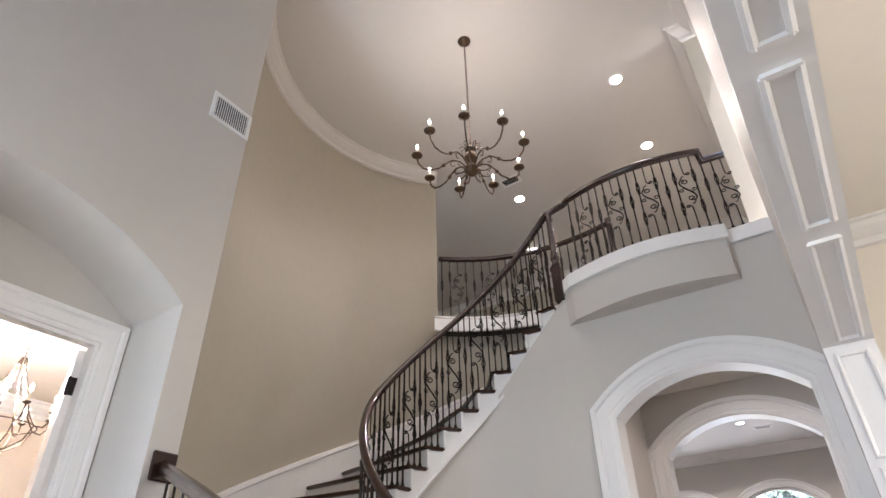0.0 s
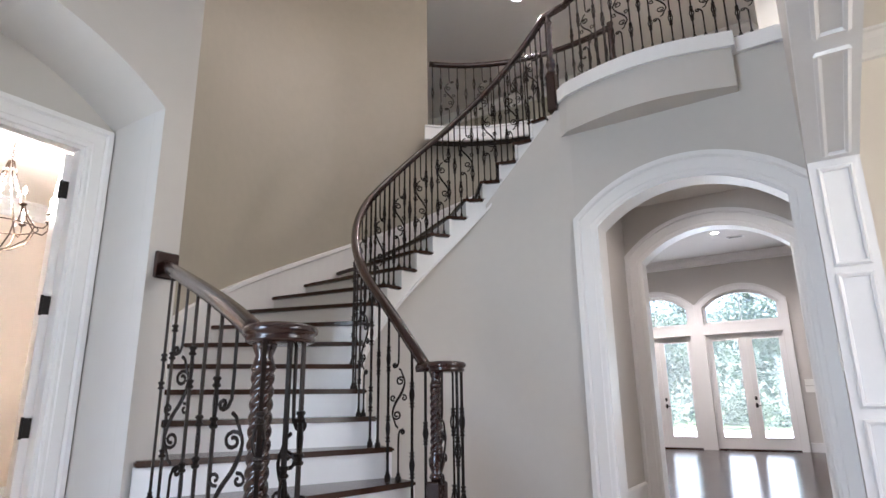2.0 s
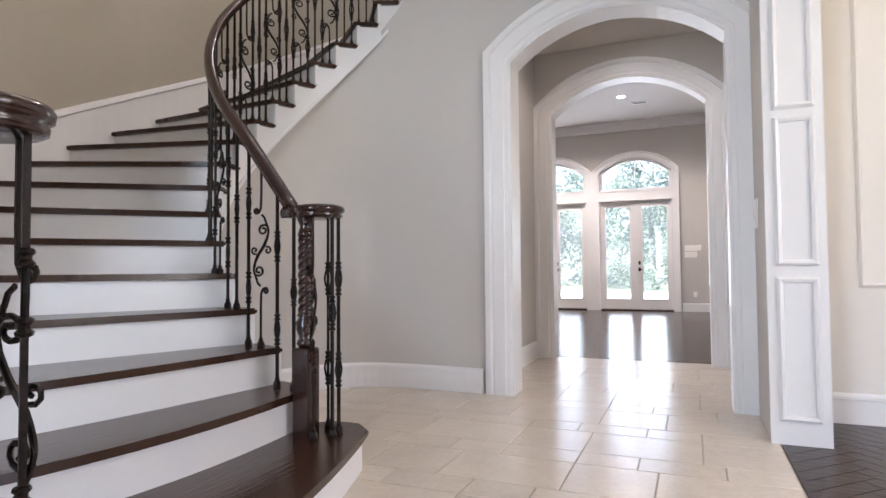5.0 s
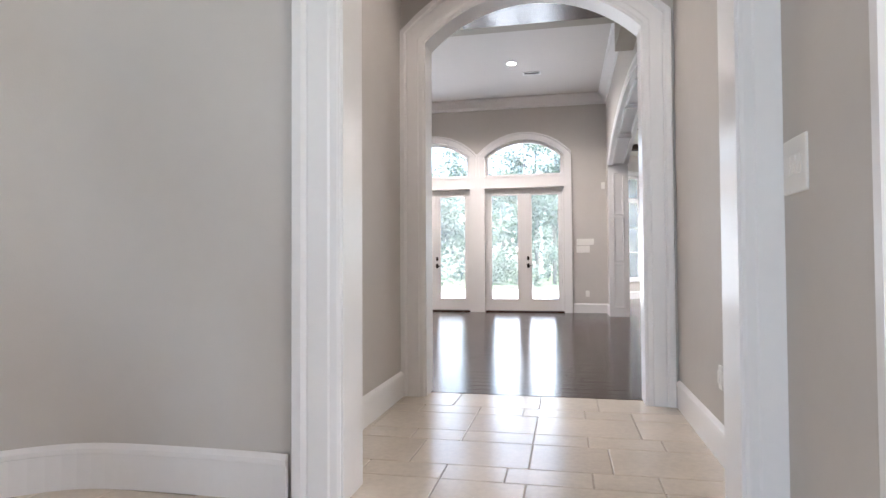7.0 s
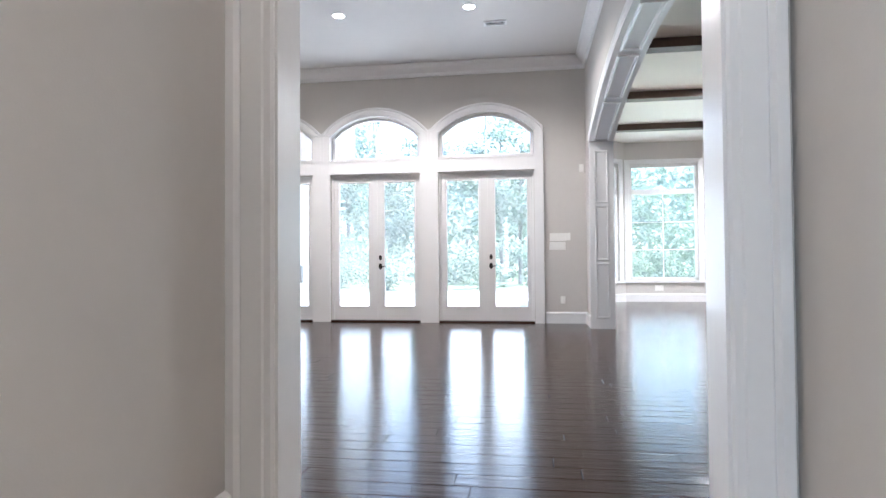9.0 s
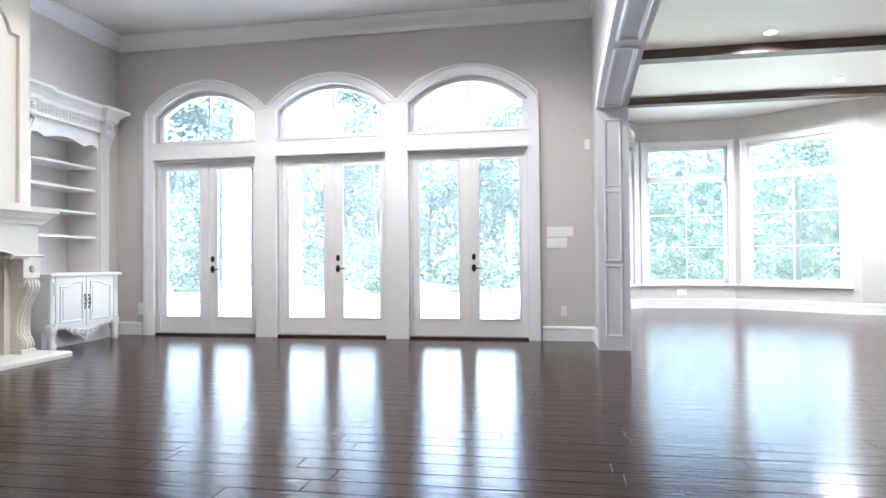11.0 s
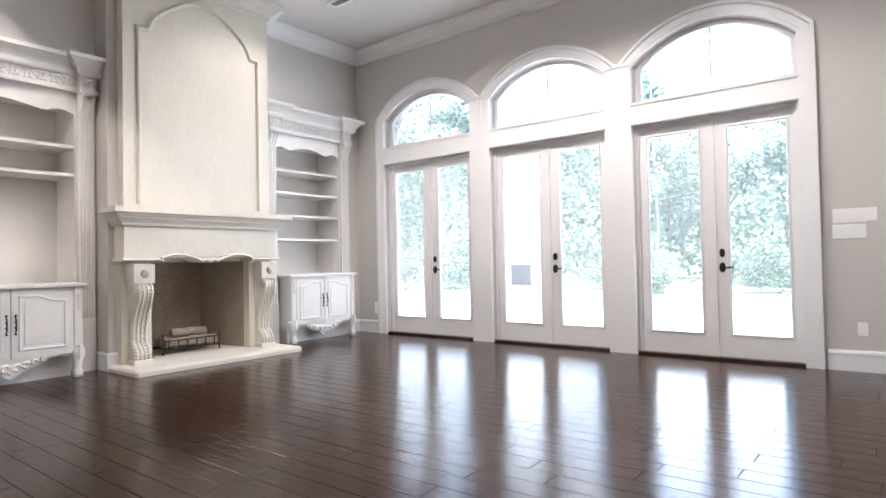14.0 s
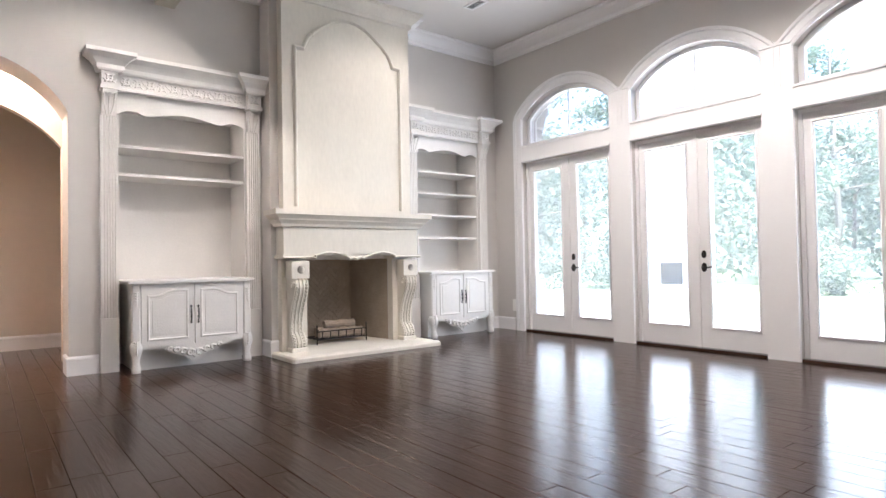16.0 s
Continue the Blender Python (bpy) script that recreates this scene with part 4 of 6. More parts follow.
def lever_set(parent, x, y, z, sgn):
    """A deadbolt and a lever on oval plates."""
    hw = new("door_handle")
    hw.parent = parent
    hw["label"] = "oil-rubbed bronze lever and deadbolt"
    bm = B()
    for zz, r in ((z, 0.042), (z + 0.15, 0.036)):
        vs = [(x + r * 0.72 * math.cos(a), y, zz + r * 1.25 * math.sin(a)) for a in [2 * math.pi * i / 16 for i in range(16)]]
        prism(bm, vs, (0, -0.014, 0))
    part("plate", bm, M_BLACK, hw)
    bm = tube(B(), [(x, y - 0.014, z), (x, y - 0.055, z), (x + sgn * 0.05, y - 0.06, z - 0.004), (x + sgn * 0.12, y - 0.055, z + 0.006)], 0.009, 8)
    part("lever", bm, M_BLACK, hw)
    part("thumb_turn", box(B(), x - 0.004, x + 0.004, y - 0.036, y - 0.01, z + 0.133, z + 0.167), M_BLACK, hw)


def leaf(parent, x0, x1, y0, y1, g0, g1, gz0=0.265, gz1=2.40, top=2.50):
    """A full-glass door leaf between x0 and x1 with glass from g0 to g1."""
    dl = new("door_leaf")
    dl.parent = parent
    bm = B()
    box(bm, x0, g0, y0, y1, 0.03, top)
    box(bm, g1, x1, y0, y1, 0.03, top)
    box(bm, g0, g1, y0, y1, 0.03, gz0)
    box(bm, g0, g1, y0, y1, gz1, top)
    part("stile_frame", bm, M_WHITE, dl)
    ring = [(g0, gz0), (g0, gz1), (g1, gz1), (g1, gz0)]
    bm = sweep(B(), plane_path('y', y0, ring), [(-0.022, 0), (-0.020, 0.010), (-0.008, 0.014), (0.004, 0.004), (0.004, -0.012)], up=(0, -1, 0), closed=True)
    part("glazing_bead", bm, M_WHITE, dl)
    p = part("pane", box(B(), g0, g1, y0 + 0.018, y0 + 0.024, gz0, gz1), M_GLASS, dl, "clear glass")
    p.visible_shadow = False
    return dl


for n, (a, b) in enumerate(UNITS, 1):
    c = (a + b) / 2
    u = thing("door_%d" % n, "white french doors with full glass and bronze levers", "door", kind="structure")
    bm = B()
    box(bm, a, a + 0.04, 15.06, 15.24, 0.0, 2.54)
    box(bm, b - 0.04, b, 15.06, 15.24, 0.0, 2.54)
    box(bm, a + 0.04, b - 0.04, 15.06, 15.24, 2.50, 2.54)
    part("door_frame", bm, M_WHITE, u)
    part("threshold", box(B(), a + 0.002, b - 0.002, 14.99, 15.27, 0.001, 0.028), M_FLOOR, u, "dark wood threshold")
    leaf(u, a + 0.042, c - 0.003, 15.08, 15.125, a + 0.13, c - 0.13)
    dl = leaf(u, c + 0.003, b - 0.042, 15.08, 15.125, c + 0.15, b - 0.115)
    part("astragal", box(B(), c - 0.025, c + 0.025, 15.062, 15.081, 0.03, 2.50), M_WHITE, dl)
    lever_set(dl, c + 0.075, 15.08, 0.95, 1)
    w = thing("window_%d" % n, "arched white transom window with a centre bar", "window", kind="structure")
    A = arc(a + 0.002, b - 0.002, 3.198, 3.538)
    pts = [(a + 0.002, 2.792)] + A + [(b - 0.002, 2.792)]
    cc = (c, 3.1)
    inn = [(cc[0] + (p - cc[0]) * 0.925, cc[1] + (q - cc[1]) * (0.89 if q > cc[1] else 0.84)) for p, q in pts]
    bm = B()
    k = len(pts)
    f0 = [bm.verts.new((p, 15.10, q)) for p, q in pts]
    f1 = [bm.verts.new((p, 15.10, q)) for p, q in inn]
    b0 = [bm.verts.new((p, 15.18, q)) for p, q in pts]
    b1 = [bm.verts.new((p, 15.18, q)) for p, q in inn]
    for i in range(k):
        j = (i + 1) % k
        bm.faces.new([f0[i], f0[j], f1[j], f1[i]])
        bm.faces.new([b0[j], b0[i], b1[i], b1[j]])
        bm.faces.new([f1[i], f1[j], b1[j], b1[i]])
    part("window_frame", bm, M_WHITE, w)
    part("mullion", box(B(), c - 0.008, c + 0.008, 15.115, 15.135, inn[0][1] - 0.01, 3.51), M_WHITE, w)
    bm = B()
    bm.faces.new([bm.verts.new((p, 15.14, q)) for p, q in inn])
    g = part("pane", bm, M_GLASS, w, "clear glass")
    g.visible_shadow = False
    # white flat trim round the unit
    bm = B()
    box(bm, a - 0.005, b + 0.005, 14.965, 15.001, 2.543, 2.787)
    box(bm, a - 0.015, b + 0.015, 14.945, 15.001, 2.545, 2.575)
    box(bm, a - 0.010, b + 0.010, 14.950, 15.001, 2.762, 2.788)
    tagged(part("trim_header", bm, M_WHITE), "white header between doors and transom", "trim", kind="structure")
    cpts = [(a, 2.79)] + arc(a, b, 3.20, 3.54) + [(b, 2.79)]
    bm = sweep(B(), plane_path('y', YW, cpts), casing_profile(0.15, 0.028), up=(0, -1, 0))
    tagged(part("trim_transom_casing", bm, M_WHITE), "white moulded casing round an arched transom", "trim", kind="structure")
for a, b in ((-0.365, -0.215), (-2.285, -1.975), (-4.185, -3.875), (-5.925, -5.775)):
    bm = B()
    box(bm, a, b, 14.962, 15.001, 0.0, 3.20)
    if b - a > 0.2:
        prism(bm, [(a, 14.962, 3.20), (b, 14.962, 3.20), ((a + b) / 2 + 0.03, 14.962, 3.27), ((a + b) / 2 - 0.03, 14.962, 3.27)], (0, 0.039, 0))
        box(bm, a + 0.004, b - 0.004, 14.945, 14.963, 3.22, 3.235)
    else:
        e0, e1 = (a + 0.10, b) if a > -1 else (a, b - 0.10)
        box(bm, e0, e1, 14.945, 14.963, 0, 3.20)
    tagged(part("trim_post", bm, M_WHITE), "white flat post between door units", "trim", kind="structure")

# bay windows
def bay_window(n, m, a, b):
    w = thing("window_%d" % n, "tall white bay window with divided panes", "window", kind="structure")
    w.matrix_world = m
    bm = B()
    for x0, x1, z0, z1 in ((a, a + 0.06, 0.52, 3.40), (b - 0.06, b, 0.52, 3.40), (a, b, 0.52, 0.60), (a, b, 3.33, 3.40), (a, b, 2.66, 2.78)):
        box(bm, x0, x1, 0.05, 0.14, z0, z1)
    part("window_frame", bm, M_WHITE, w)
    c = (a + b) / 2
    for x0, x1, z0, z1 in ((c - 0.012, c + 0.012, 0.60, 2.66), (a + 0.06, b - 0.06, 1.27, 1.295), (a + 0.06, b - 0.06, 1.95, 1.975)):
        part("muntin", box(B(), x0, x1, 0.07, 0.10, z0, z1), M_WHITE, w)
    g = part("pane", box(B(), a + 0.06, b - 0.06, 0.082, 0.088, 0.6, 3.33), M_GLASS, w, "clear glass")
    g.visible_shadow = False
    bm = sweep(B(), [(a, 0, 0.52), (a, 0, 3.40), (b, 0, 3.40), (b, 0, 0.52)], casing_profile(0.12, 0.025), up=(0, -1, 0))
    part("window_casing", bm, M_WHITE, w)
    part("window_sill", box(B(), a - 0.15, b + 0.15, -0.07, 0.05, 0.47, 0.52), M_WHITE, w)


bay_window(4, Matrix.Translation((0, 20.3, 0)), 2.02, 3.64)
bay_window(5, BAY_W, 0.25, 1.35)
bay_window(6, BAY_E, 0.25, 1.9)
for k, y in enumerate((10.75, 13.27, 15.79, 18.31)):
    bm = chamfer_box(B(), 0.80, 6.39, y - 0.11, y + 0.11, 3.82, 3.949, 0.006)
    tagged(part("ceiling_beam", bm, M_BEAM), "dark stained wood ceiling beam", "beam", "ceiling beams")

# ==== fireplace ====
fp = thing("fireplace", "cream cast-stone fireplace with carved consoles and a tall plaster overmantel", "fireplace")
FY = 12.15
bm = chamfer_box(B(), -6.88, -5.48, 11.15, 13.15, 0.0, 0.06, 0.02)
part("hearth", bm, M_STUC, fp, "cream stone hearth slab")
for a, b in ((11.24, 11.55), (12.75, 13.06)):
    part("surround_jamb", box(B(), -6.098, -5.99, a, b, 0.06, 1.12), M_STUC, fp)


def console(y):
    c = new("console")
    c.parent = fp
    c["label"] = "scrolled acanthus console"
    prof = [(-5.99, 0.10), (-5.86, 0.10), (-5.84, 0.16), (-5.87, 0.22), (-5.93, 0.28), (-5.935, 0.38), (-5.91, 0.50), (-5.86, 0.62), (-5.80, 0.72), (-5.775, 0.80), (-5.79, 0.87), (-5.84, 0.905), (-5.88, 0.90), (-5.99, 0.90)]
    bm = prism(B(), [(x, y - 0.085, z) for x, z in prof], (0, 0.17, 0))
    part("console_body", bm, M_STUC, c)
    bm = B()
    for sy in (-0.066, -0.022, 0.022, 0.066):
        tube(bm, [(x + 0.002, y + sy, z) for x, z in prof[1:12]], 0.011, 6)
    for k in range(18):
        f = 1 + 9.0 * k / 18
        i = int(f)
        x, z = Vector(prof[i]).lerp(Vector(prof[i + 1]), f - i)
        for sy in (-0.07, 0.07):
            tube(bm, [(x + 0.001, y + sy * 0.55, z - 0.008), (x + 0.012, y + sy * 0.9, z + 0.004), (x - 0.012, y + sy * 1.22, z + 0.014)], 0.0075, 5)
    part("acanthus_carving", bm, M_STUC, c, smooth=True)
    bm = B()
    spiral(bm, 0, 0, 0.05, 1.6, 0.3, 1, 0, 0.009)
    for v in bm.verts:
        v.co = Vector((-5.84 + v.co.x, y - 0.088 + v.co.y, 0.83 + v.co.z))
    part("scroll_eye", bm, M_STUC, c)
    part("foot_block", chamfer_box(B(), -5.985, -5.83, y - 0.10, y + 0.10, 0.06, 0.11, 0.008), M_STUC, c)
    part("cap_block", chamfer_box(B(), -5.985, -5.80, y - 0.11, y + 0.11, 0.90, 1.10, 0.006), M_STUC, c)
    bm = B()
    for k in (-1, 0, 1):
        lathe(bm, [(0.0, 0.0), (0.022, 0.003), (0.014, 0.014), (0.0, 0.018)], n=7)
    for v in bm.verts:
        v.co = Vector((-5.80 + v.co.z, y + v.co.x * 2.2, 1.0 + v.co.y * 2.2))
    part("rosette", bm, M_STUC, c)


console(11.39)
console(12.91)
# lintel with a bracketed lower edge
pts = []
L0, L1 = 11.20, 13.10
edge = [(L0, 1.13), (11.56, 1.13), (11.60, 1.12)]
for k in range(9):
    u = k / 8
    edge.append((11.60 + 0.42 * u, 1.12 + 0.065 * math.sin(math.pi * (0.15 + 0.8 * u))))
edge += [(12.05, 1.11), (12.10, 1.125), (FY, 1.105)]
edge += [(2 * FY - a, z) for a, z in edge[::-1][1:]]
bm = prism(B(), [(-6.098, a, z) for a, z in edge] + [(-6.098, L1, 1.17), (-6.098, L0, 1.17)], (0.24, 0, 0))
part("lintel", bm, M_STUC, fp)
bm = sweep(B(), [(-5.858, a, z + 0.012) for a, z in edge], [(-0.014, -0.004), (-0.014, 0.016), (0.0, 0.03), (0.014, 0.016), (0.014, -0.004)], up=(1, 0, 0))
part("lintel_moulding", bm, M_STUC, fp)
part("frieze", chamfer_box(B(), -6.098, -5.88, 11.22, 13.08, 1.168, 1.50, 0.006), M_STUC, fp)
shelf = [(0, 0), (0.03, 0.0), (0.04, 0.03), (0.07, 0.06), (0.085, 0.07), (0.085, 0.085), (0.12, 0.12), (0.145, 0.13), (0.145, 0.185), (0, 0.185)]
bm = sweep(B(), [(-6.098, 11.22, 1.50), (-5.88, 11.22, 1.50), (-5.88, 13.08, 1.50), (-6.098, 13.08, 1.50)][::-1], [(-a, b) for a, b in shelf], level=True)
box(bm, -6.098, -5.88, 11.22, 13.08, 1.64, 1.684)
part("mantel_shelf", bm, M_STUC, fp, "moulded cream mantel shelf")
OX = -5.965
part("overmantel", box(B(), -6.098, OX, 11.26, 13.04, 1.68, CEIL_L - 0.001), M_STUC, fp, "tall antiqued plaster overmantel")
half = [(0.72, 1.74), (0.72, 3.60), (0.62, 3.605)] + [(0.62 - 0.02 * k, 3.605 + 0.19 * math.sin(math.pi / 2 * k / 6)) for k in range(1, 7)] + [(0.50, 3.80)]
half += [(0.49 - 0.49 * k / 10, 3.82 + 0.25 * math.sin(math.pi / 2 * k / 10)) for k in range(0, 11)]
ring = [(OX, FY - a, z) for a, z in half] + [(OX, FY + a, z) for a, z in half[::-1][1:]]
bm = sweep(B(), ring, [(-0.035, 0), (-0.035, 0.012), (-0.022, 0.030), (-0.008, 0.034), (0.006, 0.018), (0.012, 0.0)], up=(1, 0, 0))
part("panel_moulding", bm, M_STUC, fp)
bm = sweep(B(), [(-6.098, 11.26, CEIL_L - 0.002), (OX, 11.26, CEIL_L - 0.002), (OX, 13.04, CEIL_L - 0.002), (-6.098, 13.04, CEIL_L - 0.002)][::-1], [(-a, b) for a, b in CROWN], level=True)
part("overmantel_crown", bm, M_STUC, fp)
# firebox
fb = thing("firebox", "tan firebrick firebox laid in a herringbone", "fireplace")
part("back_lining", box(B(), -6.90, -6.875, 11.5, 12.8, 0.06, 1.2), M_FIRE, fb)
for ya, yb, yc in ((11.55, 11.68, 11.45), (12.75, 12.62, 12.85)):
    part("side_lining", prism(B(), [(-6.11, ya, 0.06), (-6.875, yb, 0.06), (-6.875, yc, 0.06), (-6.11, yc, 0.06)], (0, 0, 1.06)), M_FIRE, fb)
part("top_lining", box(B(), -6.90, -6.11, 11.45, 12.85, 1.121, 1.16), M_FIRE, fb)
bm = box(B(), -0.004, 0.004, -0.098, 0.098, -0.027, 0.027)
part_me = bpy.data.meshes.new("brick")
bmesh.ops.recalc_face_normals(bm, faces=bm.faces)
bm.to_mesh(part_me)
bm.free()
part_me.materials.append(M_FIRE)
c45, w, l = math.cos(radians(45)), 0.06, 0.20
for i in range(-14, 15):
    for j in range(-7, 8):
        # herringbone cell: one brick each way
        for turn_ in (0, 1):
            cx_ = i * w + (l / 2 if turn_ == 0 else -w / 2)
            cy_ = i * w + (w / 2 if turn_ == 0 else l / 2)
            cx_, cy_ = cx_ + j * l, cy_ - j * l
            y = 12.15 + (cx_ - cy_) * c45
            z = 0.55 + (cx_ + cy_) * c45
            if 11.74 < y < 12.56 and 0.13 < z < 1.04:
                shared("brick", part_me, fb, Matrix.Translation((-6.872, y, z)) @ Matrix.Rotation(radians(45 if turn_ == 0 else 135), 4, 'X'))
gr = thing("log_grate", "black iron grate with ceramic logs", "grate")
bm = B()
for y in (11.80, 12.5):
    tube(bm, [(-6.25, y, 0.0602), (-6.25, y, 0.30)], 0.008, 6)
    tube(bm, [(-6.62, y, 0.0602), (-6.62, y, 0.30)], 0.008, 6)
for x in (-6.25, -6.36, -6.48, -6.62):
    tube(bm, [(x, 11.80, 0.12), (x, 12.5, 0.12)], 0.008, 6)
tube(bm, [(-6.25, 11.80, 0.22), (-6.25, 12.5, 0.22)], 0.007, 6)
for k in range(6):
    y = 11.87 + 0.112 * k
    tube(bm, [(-6.62, y, 0.12), (-6.25, y, 0.12), (-6.24, y, 0.22)], 0.007, 6)
part("grate", bm, M_BLACK, gr)
for a, b, r in (((-6.33, 11.86, 0.185), (-6.31, 12.20, 0.19), 0.055), ((-6.34, 12.16, 0.19), (-6.31, 12.48, 0.18), 0.06), ((-6.50, 11.9, 0.185), (-6.48, 12.45, 0.185), 0.06), ((-6.42, 11.98, 0.285), (-6.40, 12.40, 0.285), 0.05)):
    A_, B_ = Vector(a), Vector(b)
    bm = tube(B(), [A_.lerp(B_, k / 6) + Vector((0, 0, 0.008 * math.sin(k * 2.3))) for k in range(7)], r, 10)
    part("log", bm, M_LOG, gr)

# ==== bookcases and base cabinets ====


def fluted(bm, x, y0, y1, z0, z1):
    n = 5
    w = (y1 - y0 - 0.03) / n
    pts = [(x, y0), (x + 0.05, y0), (x + 0.05, y0 + 0.015)]
    for k in range(n):
        a = y0 + 0.015 + k * w
        pts += [(x + 0.05, a + w * 0.18), (x + 0.038, a + w * 0.35), (x + 0.038, a + w * 0.65), (x + 0.05, a + w * 0.82)]
    pts += [(x + 0.05, y1 - 0.015), (x + 0.05, y1), (x, y1)]
    prism(bm, [(a, b, z0) for a, b in pts], (0, 0, z1 - z0))


def carve_strip(name, parent, x, y0, y1, z, h):
    """Vine curls along a frieze, each a carving of its own."""
    n = max(1, int((y1 - y0) / (h * 0.95)))
    step = (y1 - y0) / n
    for k in range(n):
        yc = y0 + (k + 0.5) * step
        sg = 1 if k % 2 else -1
        # the vine swings over the width of one curl
        bm = tube(B(), [(x, yc - step / 2 + step * i / 8, z + sg * h * 0.30 * math.cos(math.pi * (i / 8 - 0.5))) for i in range(9)], 0.008, 5)
        r0 = min(h * 0.33, step * 0.40)
        tube(bm, [(x + 0.003, yc + sg * r0 * (1 - 0.06 * i) * math.cos(0.9 + 0.62 * i) * sg, z - sg * h * 0.08 + r0 * (1 - 0.06 * i) * math.sin(0.9 + 0.62 * i) * sg) for i in range(11)], 0.009, 5, 0.007)
        for d, e_, l in ((-0.42, 0.34, 0.30), (0.40, 0.36, -0.26), (-0.36, -0.38, 0.24), (0.34, -0.40, -0.28), (0.02, 0.02, 0.12)):
            a0, b0 = Vector((x, yc + step * d, z + sg * h * e_)), Vector((x, yc + step * (d + l), z + sg * h * (e_ * 0.55)))
            tube(bm, [a0, a0.lerp(b0, 0.5) + Vector((0.010, 0, 0)), b0], 0.006, 5, 0.011)
        part(name, bm, M_CAB, parent, smooth=True)


def bookcase(y0, y1, shelves):
    """A white built-in between pilasters; the niche runs from y0 to y1."""
    bc = thing("bookcase", "antiqued white built-in bookcase with fluted pilasters and carved frieze", "bookcase", "built-in bookcases")
    c = (y0 + y1) / 2
    bm = B()
    box(bm, -6.875, -6.862, y0 + 0.001, y1 - 0.001, 0.0, 2.799)
    part("back_panel", bm, M_CAB, bc)
    bm = B()
    box(bm, -6.862, -6.383, y0 + 0.0005, y0 + 0.014, 0, 2.799)
    box(bm, -6.862, -6.383, y1 - 0.014, y1 - 0.0005, 0, 2.799)
    box(bm, -6.862, -6.383, y0 + 0.014, y1 - 0.014, 2.785, 2.799)
    part("side_lining", bm, M_CAB, bc)
    for z in shelves:
        part("shelf", chamfer_box(B(), -6.86, -6.40, y0 + 0.015, y1 - 0.015, z - 0.03, z, 0.004), M_CAB, bc)
    for a in (y0 - 0.155, y1 + 0.0):
        p = new("pilaster")
        p.parent = bc
        bm = B()
        fluted(bm, -6.379, a, a + 0.155, 0.55, 2.62)
        part("fluted_shaft", bm, M_CAB, p)
        part("plinth", chamfer_box(B(), -6.379, -6.318, a - 0.006, a + 0.161, 0, 0.55, 0.004), M_CAB, p)
        prof = [(-6.379, 2.62), (-6.325, 2.62), (-6.31, 2.66), (-6.30, 2.72), (-6.27, 2.80), (-6.245, 2.84), (-6.245, 2.875), (-6.379, 2.875)]
        part("corbel", prism(B(), [(x, a + 0.012, z) for x, z in prof], (0, 0.131, 0)), M_CAB, p)
        bm = B()
        for k in (-1, 0, 1):
            tube(bm, [(-6.318, a + 0.0775 + k * 0.02, 2.63), (-6.296, a + 0.0775 + k * 0.045, 2.74), (-6.25, a + 0.0775 + k * 0.05, 2.83)], 0.011, 5)
        spiral(bm, 0, 0, 0.03, 1.2, 0, 1, 0, 0.008)
        for v in bm.verts:
            if abs(v.co.x) < 0.2:
                v.co = Vector((-6.242, a + 0.0775 + v.co.x, 2.83 + v.co.z))
        part("leaf_carving", bm, M_CAB, p)
        bm = B()
        box(bm, -6.379, -6.235, a - 0.01, a + 0.165, 2.876, 2.915)
        box(bm, -6.379, -6.255, a + 0.002, a + 0.153, 2.915, 3.055)
        part("frieze_block", bm, M_CAB, p)
        carve_strip("frieze_carving", p, -6.252, a + 0.015, a + 0.14, 2.985, 0.115)
    part("frieze", box(B(), -6.379, -6.335, y0 + 0.003, y1 - 0.003, 2.90, 3.055), M_CAB, bc)
    part("frieze_bead", sweep(B(), [(-6.335, y0 + 0.003, 2.905), (-6.335, y1 - 0.003, 2.905)], [(0, -0.02), (0.022, -0.014), (0.022, 0.012), (0, 0.02)], level=True), M_CAB, bc)
    carve_strip("scroll_carving", bc, -6.332, y0 + 0.03, y1 - 0.03, 2.99, 0.115)
    prof = [(0, 0), (0.03, 0), (0.045, 0.02), (0.05, 0.06), (0.09, 0.11), (0.13, 0.14), (0.15, 0.15), (0.15, 0.19), (0, 0.19)]
    ya, yb = y0 - 0.155, y1 + 0.155
    path = [(-6.379, ya), (-6.255, ya), (-6.255, y0 + 0.0), (-6.335, y0 + 0.0), (-6.335, y1), (-6.255, y1), (-6.255, yb), (-6.379, yb)]
    bm = sweep(B(), [(x, y, 3.055) for x, y in path], prof, level=True)
    box(bm, -6.379, -6.335, ya, yb, 3.058, 3.243)
    part("cornice", bm, M_CAB, bc)
    val = [(y0 + 0.002, 2.66)]
    n = 36
    for k in range(1, n):
        u = k / n
        s = abs(2 * u - 1)
        z = 2.66 + 0.045 * math.sin(math.pi * min(1, (1 - s) / 0.42)) if s > 0.58 else 2.665 + 0.06 * math.cos(math.pi / 2 * s / 0.58) ** 1.3
        val.append((y0 + (y1 - y0) * u, z))
    val.append((y1 - 0.002, 2.66))
    bm = prism(B(), [(-6.40, a, z) for a, z in val] + [(-6.40, y1 - 0.002, 2.90), (-6.40, y0 + 0.002, 2.90)], (0.024, 0, 0))
    part("valance", bm, M_CAB, bc, "white valance board with a scalloped edge")
    return bc


bookcase(9.63, 10.97, (2.345, 2.05))
bookcase(13.43, 14.60, (2.40, 2.085, 1.765, 1.43))


